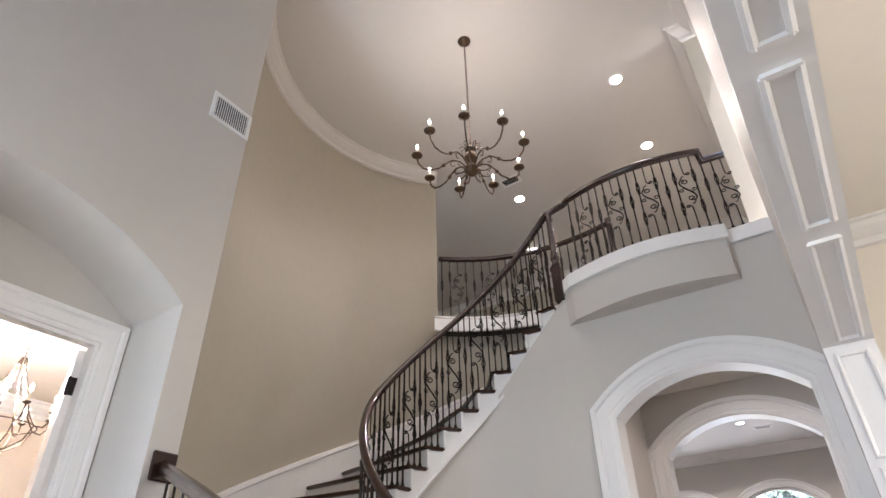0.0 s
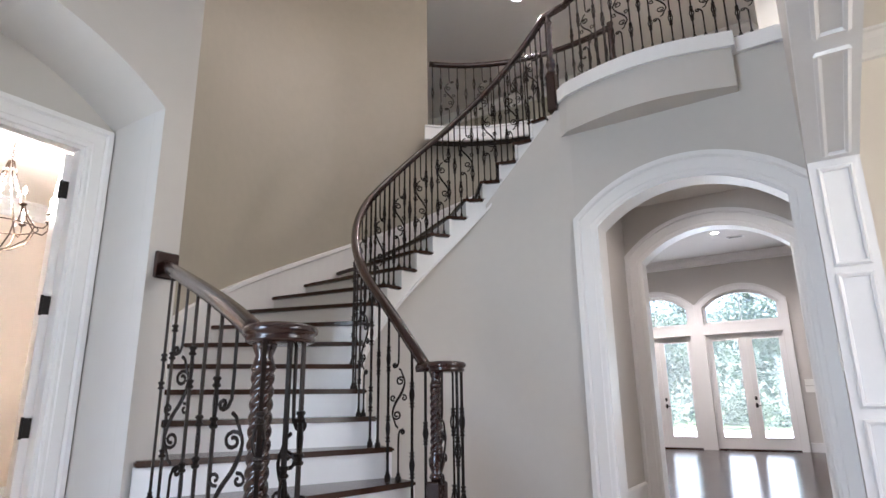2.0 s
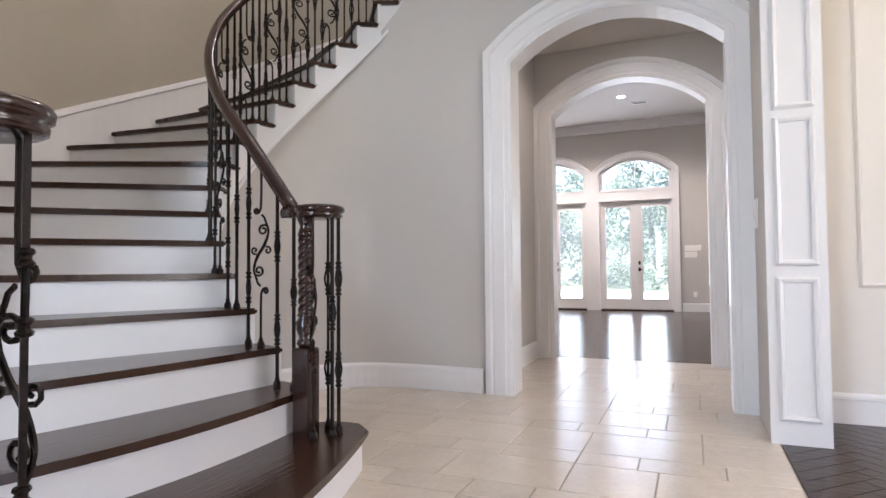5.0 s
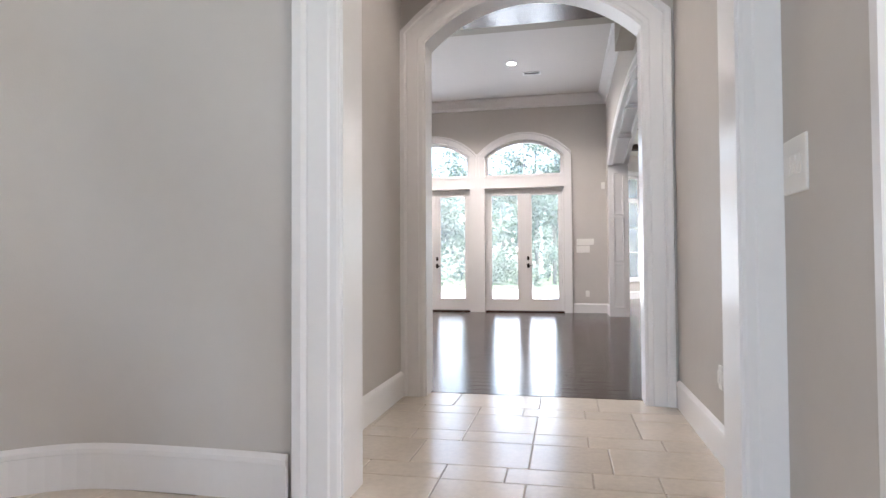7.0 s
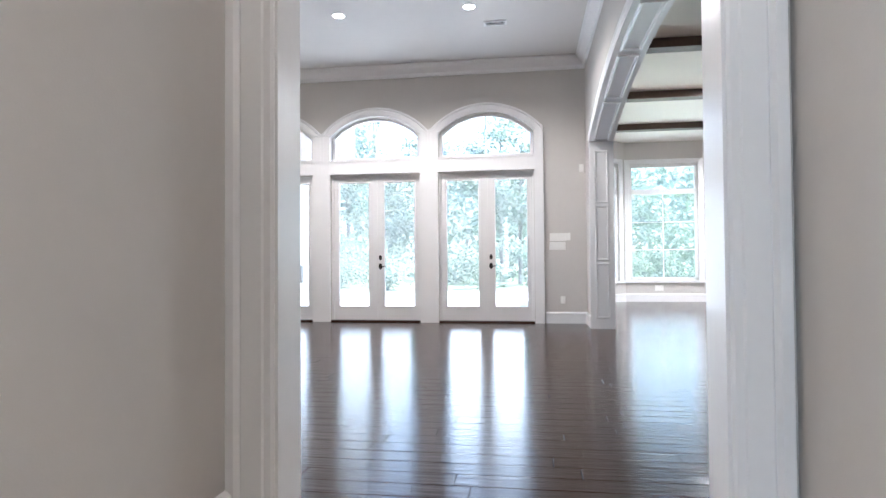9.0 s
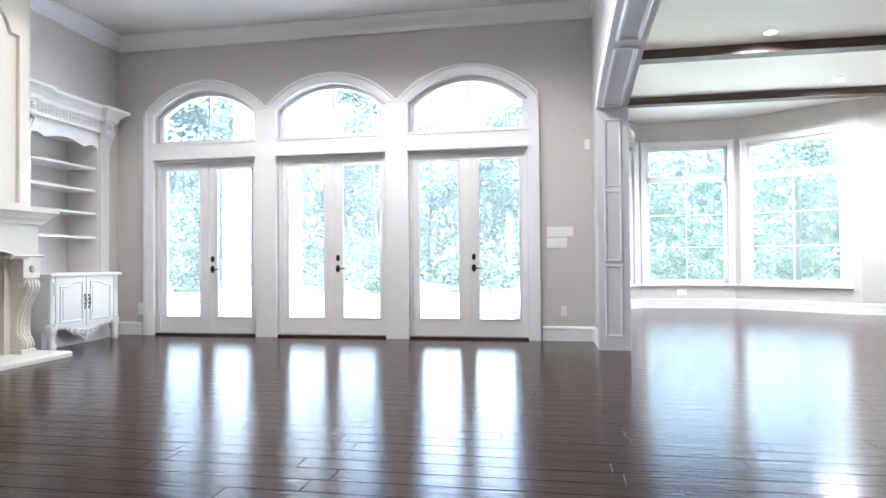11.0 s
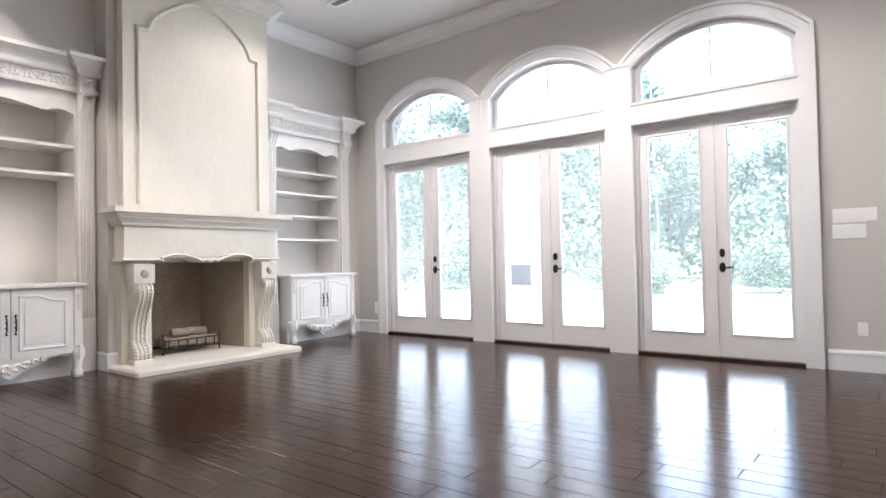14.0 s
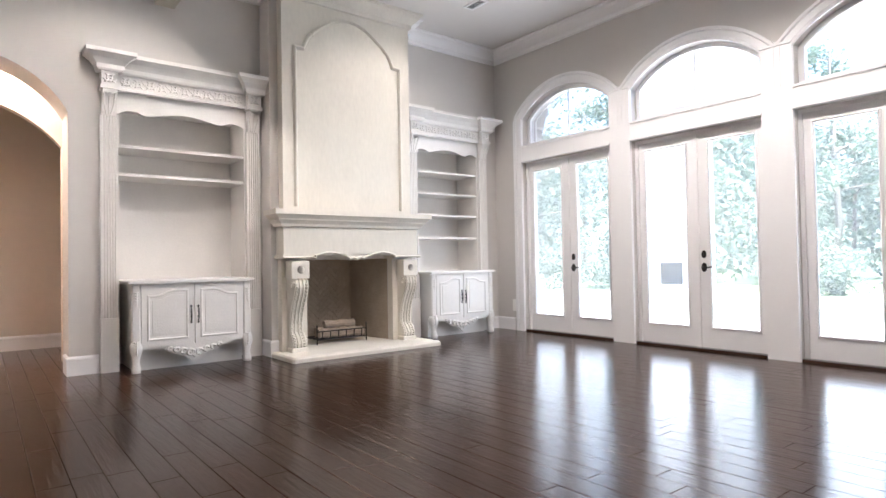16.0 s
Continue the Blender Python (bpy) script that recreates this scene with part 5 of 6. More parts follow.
def base_cabinet(y0, y1):
    cb = thing("base_cabinet", "antiqued white two-door cabinet on carved cabriole feet under a bookcase", "cabinet", "base cabinets")
    X0, X1 = -6.85, -6.06
    part("cabinet_top", chamfer_box(B(), X0, X1 + 0.035, y0 - 0.03, y1 + 0.03, 0.895, 0.93, 0.010), M_CAB, cb, "white moulded cabinet top")
    part("body", box(B(), X0, X1 - 0.03, y0 + 0.03, y1 - 0.03, 0.22, 0.895), M_CAB, cb)
    part("kick_board", box(B(), X0, X1 - 0.17, y0 + 0.05, y1 - 0.05, 0.0, 0.22), M_CAB, cb)
    c = (y0 + y1) / 2
    for y in (y0 + 0.045, y1 - 0.045):
        prof = [(0.034, 0.0), (0.036, 0.04), (0.028, 0.10), (0.036, 0.17), (0.05, 0.22), (0.048, 0.27), (0.036, 0.31)]
        lg = new("cabriole_leg")
        lg.parent = cb
        bm = B()
        rings = [[bm.verts.new((X1 - 0.035 + a * r + (0.012 if z < 0.05 else 0), y + b * r, z)) for a, b in ((-1, -1), (-0.3, -1.15), (0.3, -1.15), (1, -1), (1.15, 0), (1, 1), (0.3, 1.15), (-0.3, 1.15), (-1, 1))] for r, z in prof]
        for a, b in zip(rings, rings[1:]):
            for j in range(9):
                bm.faces.new([a[j], a[(j + 1) % 9], b[(j + 1) % 9], b[j]])
        bm.faces.new(rings[0][::-1])
        bm.faces.new(rings[-1])
        part("foot", bm, M_CAB, lg, smooth=True)
        part("corner_post", chamfer_box(B(), X1 - 0.07, X1, y - 0.04, y + 0.04, 0.30, 0.893, 0.012), M_CAB, lg)
        for zc, dz, out, half, r, count in ((0.80, 0.028, 0.014, 0.024, 0.008, 5), (0.30, 0.024, 0.022, 0.032, 0.010, 5)):
            bm = B()
            for k in range(count):
                w_ = half * (1 - 0.12 * k)
                tube(bm, [(X1 + 0.002, y - w_, zc - dz * k + 0.012), (X1 + out, y, zc - dz * k), (X1 + 0.002, y + w_, zc - dz * k + 0.012)], r, 5)
            tube(bm, [(X1 + out * 0.6, y, zc + 0.02), (X1 + out, y, zc - dz * count * 0.5), (X1 + out * 0.5, y, zc - dz * count)], r, 5)
            part("leaf_carving", bm, M_CAB, lg)
    for sg, a, b in ((1, y0 + 0.09, c - 0.004), (-1, c + 0.004, y1 - 0.09)):
        d = new("cabinet_door")
        d.parent = cb
        part("door_panel", chamfer_box(B(), X1 - 0.03, X1 - 0.006, a, b, 0.25, 0.885, 0.003), M_CAB, d)
        fa, fb_ = a + 0.075, b - 0.075
        top = []
        for k in range(13):
            u = k / 12
            uu = u if sg > 0 else 1 - u
            z = 0.755 + 0.055 / (1 + math.exp(-14 * (uu - 0.42))) - 0.02 * max(0, uu - 0.8)
            top.append((fa + (fb_ - fa) * u, z))
        ring = [(fa, 0.33)] + top + [(fb_, 0.33)]
        bm = sweep(B(), [(X1 - 0.006, y, z) for y, z in ring], [(-0.02, 0), (-0.016, 0.010), (-0.004, 0.012), (0.006, 0.002), (0.02, 0.001), (0.03, -0.002)], up=(1, 0, 0), closed=True)
        part("raised_moulding", bm, M_CAB, d)
        ring2 = [(c2 + (y - c2) * 0.84, 0.57 + (z - 0.57) * 0.84) for y, z in ring for c2 in [(fa + fb_) / 2]]
        bm = prism(B(), [(X1 - 0.007, y, z) for y, z in ring2], (0.010, 0, 0))
        part("field_panel", bm, M_CAB, d)
        hy = (b - 0.032) if sg > 0 else (a + 0.032)
        bm = tube(B(), [(X1 - 0.006, hy, 0.49), (X1 + 0.018, hy, 0.505), (X1 + 0.022, hy, 0.56), (X1 + 0.018, hy, 0.615), (X1 - 0.006, hy, 0.63)], 0.0065, 6)
        for zz in (0.475, 0.535, 0.585, 0.645):
            lathe(bm, [(0.0, -0.012), (0.011, -0.005), (0.011, 0.005), (0.0, 0.012)], (X1 + 0.006, hy, zz), 8)
        part("pull_handle", bm, M_BLACK, d, "dark wrought pull handle")
    ap = [(c - 0.33, 0.25)]
    for k in range(1, 24):
        u = 2 * k / 24 - 1
        z = 0.235 - 0.165 * (1 - abs(u)) ** 0.8 - 0.022 * math.cos(9 * u) * (1 - abs(u))
        ap.append((c + 0.33 * u, z))
    ap.append((c + 0.33, 0.25))
    bm = prism(B(), [(X1 - 0.04, a, z) for a, z in ap], (0.025, 0, 0))
    part("apron", bm, M_CAB, cb)
    bm = B()
    for sg in (-1, 1):
        for k in range(4):
            bm = B()
            yc, r = c + sg * (0.045 + 0.07 * k), 0.046 - 0.007 * k
            tube(bm, [(X1 - 0.008, yc + r * (1 - 0.09 * i) * math.cos(sg * (0.5 + 0.55 * i)), 0.152 + 0.020 * k + r * (1 - 0.09 * i) * math.sin(0.5 + 0.55 * i)) for i in range(10)], 0.014, 6)
            part("apron_carving", bm, M_CAB, cb, "carved scroll")
    bm = B()
    for k in range(-2, 3):
        tube(bm, [(X1 - 0.012, c, 0.105), (X1 - 0.002, c + 0.016 * k, 0.145), (X1 - 0.010, c + 0.024 * k, 0.185 - 0.006 * k * k)], 0.009, 5, 0.006)
    part("shell_carving", bm, M_CAB, cb, "carved shell")
    return cb


base_cabinet(9.70, 10.91)
base_cabinet(13.44, 14.60)

# ==== lamps ====


def chandelier():
    ch = thing("chandelier", "aged bronze nine-light chandelier with candle sleeves, lit", "chandelier", at=(-1.95, 4.08, 0))
    part("canopy", lathe(B(), [(0.0, CEIL_F - 0.06), (0.03, CEIL_F - 0.055), (0.075, CEIL_F - 0.02), (0.08, CEIL_F - 0.001)], n=18), M_BRONZE, ch, smooth=True)
    z0 = 5.06
    bm = B()
    k = 0
    z = z0 + 0.34
    while z < CEIL_F - 0.08:
        a = (k % 2) * math.pi / 2
        tube(bm, [(0.011 * math.cos(a) * math.sin(t), 0.011 * math.sin(a) * math.sin(t), z + 0.02 + 0.02 * math.cos(t)) for t in [2 * math.pi * i / 8 for i in range(9)]], 0.003, 4)
        z += 0.032
        k += 1
    part("chain", bm, M_BRONZE, ch)
    part("stem", lathe(B(), [(0.0, z0 - 0.10), (0.02, z0 - 0.09), (0.075, z0 - 0.04), (0.085, z0), (0.05, z0 + 0.04), (0.035, z0 + 0.07), (0.065, z0 + 0.11), (0.075, z0 + 0.16), (0.05, z0 + 0.21), (0.03, z0 + 0.24), (0.06, z0 + 0.26), (0.02, z0 + 0.30), (0.006, z0 + 0.35)], n=18), M_BRONZE, ch, smooth=True)
    bm = B()
    for i in range(12):
        a = 2 * math.pi * i / 12
        d = Vector((math.cos(a), math.sin(a), 0))
        tube(bm, [d * 0.03 + Vector((0, 0, z0 + 0.24)), d * 0.07 + Vector((0, 0, z0 + 0.32)), d * 0.12 + Vector((0, 0, z0 + 0.30)), d * 0.10 + Vector((0, 0, z0 + 0.26))], 0.007, 5, 0.003)
    part("leaf_crown", bm, M_BRONZE, ch, "gilded leaf crown")
    for i in range(9):
        a = 2 * math.pi * (i + 0.37) / 9
        d = Vector((math.cos(a), math.sin(a), 0))
        U = Vector((0, 0, 1))
        arm = new("arm")
        arm.parent = ch
        pts = [d * r + U * (z0 + h) for r, h in ((0.05, 0.02), (0.12, 0.10), (0.20, 0.12), (0.27, 0.07), (0.34, 0.01), (0.42, -0.01), (0.50, 0.01), (0.55, 0.08), (0.565, 0.16))]
        bm = tube(B(), pts, 0.009, 7)
        lathe(bm, [(0.0, -0.02), (0.02, -0.01), (0.02, 0.01), (0.0, 0.02)], d * 0.29 + U * (z0 + 0.05), 8)
        tube(bm, [d * 0.18 + U * (z0 + 0.12), d * 0.22 + U * (z0 + 0.08), d * 0.20 + U * (z0 + 0.03), d * 0.17 + U * (z0 + 0.05)], 0.006, 5)
        tube(bm, [d * 0.06 + U * (z0 - 0.03), d * 0.14 + U * (z0 - 0.06), d * 0.20 + U * (z0 - 0.04), d * 0.17 + U * (z0 - 0.01)], 0.008, 5, 0.003)
        part("arm_scroll", bm, M_BRONZE, arm)
        e = d * 0.565 + U * (z0 + 0.16)
        part("drip_pan", lathe(B(), [(0.01, 0.0), (0.035, 0.006), (0.058, 0.022), (0.060, 0.03), (0.03, 0.026), (0.014, 0.03)], e, 14), M_BRONZE, arm, smooth=True)
        part("candle_sleeve", lathe(B(), [(0.012, 0.02), (0.012, 0.12), (0.006, 0.122)], e, 10), M_CANDLE, arm)
        part("bulb", lathe(B(), [(0.006, 0.12), (0.015, 0.14), (0.013, 0.155), (0.005, 0.18), (0.0, 0.186)], e, 10), M_BULB, arm, "lit candle bulb", smooth=True)
    return ch


chandelier()
lamp("chandelier_light", 'POINT', Matrix.Translation((-1.95, 4.08, 5.75)), 7, (1.0, 0.88, 0.74), size=0.5)

sc = thing("crystal_chandelier", "small bronze chandelier hung with crystal strands, lit", "chandelier", at=(-5.6, 2.10, 0.28))
bm = lathe(B(), [(0.0, 3.24), (0.07, 3.30), (0.08, 3.319)], n=14)
for k in range(9):
    z = 2.98 + 0.031 * k
    a = (k % 2) * math.pi / 2
    tube(bm, [(0.012 * math.cos(a) * math.sin(t), 0.012 * math.sin(a) * math.sin(t), z + 0.02 * math.cos(t)) for t in [2 * math.pi * i / 8 for i in range(9)]], 0.003, 4)
part("chain", bm, M_BRONZE, sc)
bm = B()
for i in range(8):
    a = 2 * math.pi * i / 8
    d, U = Vector((math.cos(a), math.sin(a), 0)), Vector((0, 0, 1))
    tube(bm, [d * 0.02 + U * 2.95, d * 0.06 + U * 2.80, d * 0.20 + U * 2.44, d * 0.27 + U * 2.34, d * 0.22 + U * 2.22, d * 0.10 + U * 2.14, d * 0.0 + U * 2.12], 0.007, 5)
    tube(bm, [d * 0.27 + U * 2.34, d * 0.34 + U * 2.33, d * 0.38 + U * 2.38, d * 0.38 + U * 2.44], 0.007, 5)
    lathe(bm, [(0.006, 0), (0.035, 0.02), (0.03, 0.03), (0.006, 0.03)], d * 0.38 + U * 2.44, 8)
tube(bm, [(0.28 * math.cos(t), 0.28 * math.sin(t), 2.34) for t in [2 * math.pi * i / 24 for i in range(25)]], 0.006, 5)
part("cage", bm, M_BRONZE, sc)
for i in range(8):
    a = 2 * math.pi * i / 8
    d, U = Vector((math.cos(a), math.sin(a), 0)), Vector((0, 0, 1))
    bm = B()
    for k in range(9):
        u = k / 8
        c = d * (0.05 + 0.20 * u ** 2) + U * (2.86 - 0.44 * u)
        bmesh.ops.create_icosphere(bm, subdivisions=1, radius=0.011, matrix=Matrix.Translation(c))
    part("crystal_strand", bm, M_CRYSTAL, sc)
    part("candle", lathe(B(), [(0.011, 2.46), (0.011, 2.55), (0.0, 2.552)], d * 0.38, 8), M_CANDLE, sc)
    part("bulb", lathe(B(), [(0.006, 2.55), (0.018, 2.575), (0.014, 2.60), (0.0, 2.63)], d * 0.38, 10), M_BULB, sc, "lit candle bulb", smooth=True)
lamp("study_light", 'POINT', Matrix.Translation((-5.6, 2.10, 2.98)), 26, (1.0, 0.93, 0.84), size=0.25)


def downlight(x, y, z, watts, col=(1.0, 0.90, 0.78), cone=152):
    dl = thing("recessed_light", "round white recessed ceiling downlight, lit", "ceiling light", "recessed lights", at=(x, y, z))
    part("trim_ring", lathe(B(), [(0.072, 0.0), (0.072, -0.006), (0.088, -0.008), (0.092, -0.001), (0.092, 0.0)], n=20), M_WHITE, dl)
    part("lens", lathe(B(), [(0.0, -0.004), (0.072, -0.004), (0.072, -0.001), (0.0, -0.001)], n=20), M_CAN, dl, "glowing lens")
    lamp("downlight", 'SPOT', Matrix.Translation((x, y, z - 0.03)), watts, col, size=0.06, cone=cone)


for x, y, watts in ((-0.63, 5.72, 16), (-0.69, 7.2, 26), (-2.85, 7.25, 28)):
    downlight(x, y, CEIL_F, watts)
# the y 9.6 row is unseen, added to fill the south half
for x, y, watts in ((-1.21, 12.8, 34), (-2.99, 12.8, 34), (-4.77, 12.8, 11), (-1.21, 9.6, 46), (-2.99, 9.6, 50), (-4.77, 9.6, 46)):
    downlight(x, y, CEIL_L, watts, (1.0, 0.90, 0.79))
for x, y in ((2.73, 15.3), (4.6, 17.7)):
    downlight(x, y, 3.95, 95, (1.0, 0.96, 0.9), 168)
downlight(-7.2, 8.2, 3.6, 55, (1.0, 0.74, 0.55), 168)
# unseen fitting added to brighten the vestibule walls
downlight(-0.6, 6.3, 3.40, 4, (1.0, 0.86, 0.70))
# added fill without a fixture, lifts the dark dining room walls
lamp("dining_lamp", 'POINT', Matrix.Translation((3.0, 2.0, 2.6)), 13, (1.0, 0.90, 0.78), size=0.3)

# ==== vents, switches, sockets ====


def grille(m, w, h, n, label):
    g = thing("air_vent", label, "air vent", "air vents")
    g.matrix_world = m
    bm = B()
    t = 0.03
    for a in ((-w / 2, w / 2, -h / 2, -h / 2 + t), (-w / 2, w / 2, h / 2 - t, h / 2), (-w / 2, -w / 2 + t, -h / 2 + t, h / 2 - t), (w / 2 - t, w / 2, -h / 2 + t, h / 2 - t)):
        box(bm, *a, 0.0, 0.012)
    part("frame", bm, M_WHITE, g)
    # near-black sheet paints the shade of a duct; there is no hollow behind
    part("backing", box(B(), -w / 2 + t, w / 2 - t, -h / 2 + t, h / 2 - t, 0.0005, 0.002), M_DARK, g, "dark sheet for the shade behind the slats")
    for i in range(n):
        x = -w / 2 + t + (w - 2 * t) * (i + 0.5) / n
        bm = prism(B(), [(x - 0.003, -h / 2 + t, 0.003), (x + 0.002, -h / 2 + t, 0.011), (x + 0.003, -h / 2 + t, 0.010), (x - 0.002, -h / 2 + t, 0.002)], (0, h - 2 * t, 0))
        part("slat", bm, M_WHITE, g)


grille(Matrix.Translation((-2.86, 1.88, 4.50)) @ Matrix.Rotation(radians(90), 4, 'Y') @ Matrix.Rotation(radians(90), 4, 'Z'), 0.36, 0.26, 16, "white louvred return air vent high on the wall")
down = Matrix.Rotation(radians(180), 4, 'X')
grille(Matrix.Translation((-0.90, 13.38, CEIL_L)) @ down, 0.32, 0.16, 12, "white louvred ceiling air vent")
grille(Matrix.Translation((-5.15, 13.55, CEIL_L)) @ down, 0.32, 0.16, 12, "white louvred ceiling air vent")
grille(Matrix.Translation((-2.75, 6.75, CEIL_F)) @ down, 0.32, 0.20, 12, "white louvred ceiling air vent")


def plate(m, w, h, rockers, label, cat="light switch"):
    p = thing("switch_plate" if cat == "light switch" else "wall_socket", label, cat)
    p.matrix_world = m
    bm = chamfer_box(B(), -w / 2, w / 2, -h / 2, h / 2, 0, 0.008, 0.003)
    part("cover_plate", bm, M_PLATE, p)
    for i in range(rockers):
        x = (i - (rockers - 1) / 2) * 0.046
        part("rocker", chamfer_box(B(), x - 0.016, x + 0.016, -0.033, 0.033, 0.008, 0.012, 0.002), M_PLATE, p)


def on_y(x, y, z):
    return Matrix.Translation((x, y, z)) @ Matrix.Rotation(radians(90), 4, 'X')


def on_x(x, y, z, s):
    return Matrix.Translation((x, y, z)) @ Matrix.Rotation(radians(90 * s), 4, 'Y') @ Matrix.Rotation(radians(90 * s), 4, 'Z')


plate(on_y(0.005, 15.0, 1.415), 0.26, 0.13, 4, "white four-gang rocker switch plate")
plate(on_y(0.172, 15.0, 1.42), 0.08, 0.12, 1, "white single switch plate")
plate(on_y(0.002, 15.0, 1.27), 0.26, 0.13, 4, "white four-gang rocker switch plate")
plate(on_y(0.08, 15.0, 0.385), 0.075, 0.12, 2, "white wall socket above the baseboard", "wall socket")
plate(on_y(0.40, 15.0, 2.54), 0.07, 0.13, 0, "small white motion sensor box high on the wall", "sensor")
plate(on_y(-6.0, 15.0, 0.38), 0.10, 0.18, 1, "white media plate above the baseboard", "wall socket")
plate(on_x(0.42, 5.05, 1.33, -1), 0.20, 0.19, 3, "white three-gang rocker switch plate")
plate(on_x(0.41, 6.05, 0.42, -1), 0.075, 0.12, 2, "white wall socket above the baseboard", "wall socket")
plate(on_x(-1.58, 5.9, 0.36, 1), 0.075, 0.12, 2, "white wall socket above the baseboard", "wall socket")
plate(on_y(2.7, 20.3, 0.34), 0.20, 0.14, 2, "white socket plate under the bay window", "wall socket")
plate(Matrix.Translation((*inner(6.6).lerp(outer(6.6), 0.03), 0.33)) @ Matrix.Rotation(radians(90), 4, 'X') @ Matrix.Rotation(radians(70), 4, 'Y'), 0.075, 0.12, 2, "white wall socket on the curved understair wall", "wall socket")

# study door leaf standing open
sd_ = thing("study_door", "white panelled study door standing open on black hinges", "door", at=(0, 0, 0))
sd_.matrix_world = Matrix.Translation((-3.525, 1.692, 0)) @ Matrix.Rotation(radians(-21), 4, 'Z')
part("door_leaf", box(B(), -0.90, -0.005, -0.045, 0.0, 0.01, 2.62), M_WHITE, sd_)
for z in (0.30, 0.95, 1.65, 2.38):
    bm = box(B(), -0.006, 0.008, -0.048, -0.002, z - 0.055, z + 0.055)
    tube(bm, [(0.004, -0.046, z - 0.06), (0.004, -0.046, z + 0.06)], 0.009, 7)
    part("hinge", bm, M_BLACK, sd_, "black butt hinge")
# entry doors behind
ed = thing("entry_door", "dark iron and glass double entry door", "door", at=(0, 0, 0))
bm = B()
for x in (-2.84, -2.14, -1.44):
    box(bm, x, x + 0.08, -3.65, -3.57, 0, 3.3)
box(bm, -2.76, -1.44, -3.65, -3.57, 0, 0.2)
box(bm, -2.76, -1.44, -3.65, -3.57, 3.2, 3.3)
part("door_frame", bm, M_IRON, ed)
g = part("pane", box(B(), -2.76, -1.44, -3.615, -3.61, 0.2, 3.2), M_GLASS, ed, "clear glass")
g.visible_shadow = False
# hall door seen through the gallery rail
hd = thing("hall_door", "dark brown panelled upper hall door", "door", at=(0, 0, 0))
part("door_leaf", chamfer_box(B(), -4.95, -4.05, 9.94, 9.995, GAL, GAL + 2.05, 0.01), M_TREAD, hd)
for z0, z1 in ((0.2, 0.9), (1.05, 1.9)):
    for x0, x1 in ((-4.85, -4.54), (-4.46, -4.15)):
        part("door_panel", chamfer_box(B(), x0, x1, 9.925, 9.94, GAL + z0, GAL + z1, 0.006), M_TREAD, hd)

# ==== outdoors ====
of = thing("outdoor_fireplace", "white masonry patio fireplace with a dark firebox and brick chimney", "outdoor fireplace")
bm = B()
wall(bm, 'y', 21.3, 22.2, -8.35, -6.55, -0.02, 3.9, [(-7.70, -6.86, 0.42, 0.95, 0.95)])
part("stack", bm, M_LIMEWASH, of)
part("firebox", box(B(), -7.70, -6.86, 21.75, 21.8, 0.42, 0.95), M_DARK, of, "dark firebox back")
part("hearth_ledge", chamfer_box(B(), -8.5, -6.4, 20.9, 21.3, -0.02, 0.36, 0.02), M_LIMEWASH, of)
part("chimney", box(B(), -8.1, -5.6, 21.4, 22.2, 3.9, 7.2), M_BRICK, of, "tan brick chimney")
brick_me = bpy.data.meshes.new("brick")
bm = box(B(), -0.098, 0.098, -0.006, 0.006, -0.028, 0.028)
bm.to_mesh(brick_me)
bm.free()
brick_me.materials.append(M_BRICK)
for r in range(20):
    for c in range(11):
        x = -7.98 + 0.21 * c + (0.105 if r % 2 else 0)
        if x < -5.7:
            shared("brick", brick_me, of, Matrix.Translation((x, 21.394, 3.96 + 0.072 * r)))


def tree_parts(seed, h, pine):
    rnd = random.Random(seed)
    bm = B()
    r = 0.10 + 0.009 * h
    lean = Vector((rnd.uniform(-0.4, 0.4), rnd.uniform(-0.4, 0.4), 0))
    trunk = [Vector((0, 0, -0.2)) + (lean + Vector((0, 0, h))) * (k / 8) + Vector((rnd.uniform(-0.08, 0.08), rnd.uniform(-0.08, 0.08), 0)) for k in range(9)]
    tube(bm, trunk, r, 8, r * 0.25)
    tips = []
    for k in range(14):
        f = rnd.uniform(0.28, 0.97)
        b0 = trunk[0].lerp(trunk[-1], f)
        a = rnd.uniform(0, 6.28)
        L = (1.1 - f) * h * 0.36 + 0.7
        e_ = b0 + Vector((math.cos(a) * L, math.sin(a) * L, L * (0.1 if pine else 0.5)))
        tube(bm, [b0, b0.lerp(e_, 0.5) + Vector((0, 0, 0.15)), e_], r * 0.28, 5, 0.02)
        tips += [e_, b0.lerp(e_, 0.6)]
    tr_ = bpy.data.meshes.new("trunk")
    bm.to_mesh(tr_)
    bm.free()
    tr_.materials.append(M_BARK)
    verts, faces = [], []
    for t in tips:
        cr = rnd.uniform(0.7, 1.3)
        for _ in range(120):
            d = Vector((rnd.gauss(0, 0.5), rnd.gauss(0, 0.5), rnd.gauss(0, 0.38))) * cr
            c = t + d
            s = rnd.uniform(0.08, 0.16)
            q = Euler((rnd.uniform(-1, 1), rnd.uniform(-1, 1), rnd.uniform(0, 6.28))).to_matrix()
            n = len(verts)
            for u, v, w_ in ((-0.5, -0.1, 0), (0, -0.45, 0.06), (0.5, 0, 0), (0, 0.45, 0.06)):
                verts.append(tuple(c + q @ Vector((u * 2 * s, v * 2 * s, w_ * s))))
            faces.append((n, n + 1, n + 2, n + 3))
    cr_ = bpy.data.meshes.new("crown")
    cr_.from_pydata(verts, [], faces)
    cr_.materials.append(M_PINE if pine else M_LEAF)
    return tr_, cr_


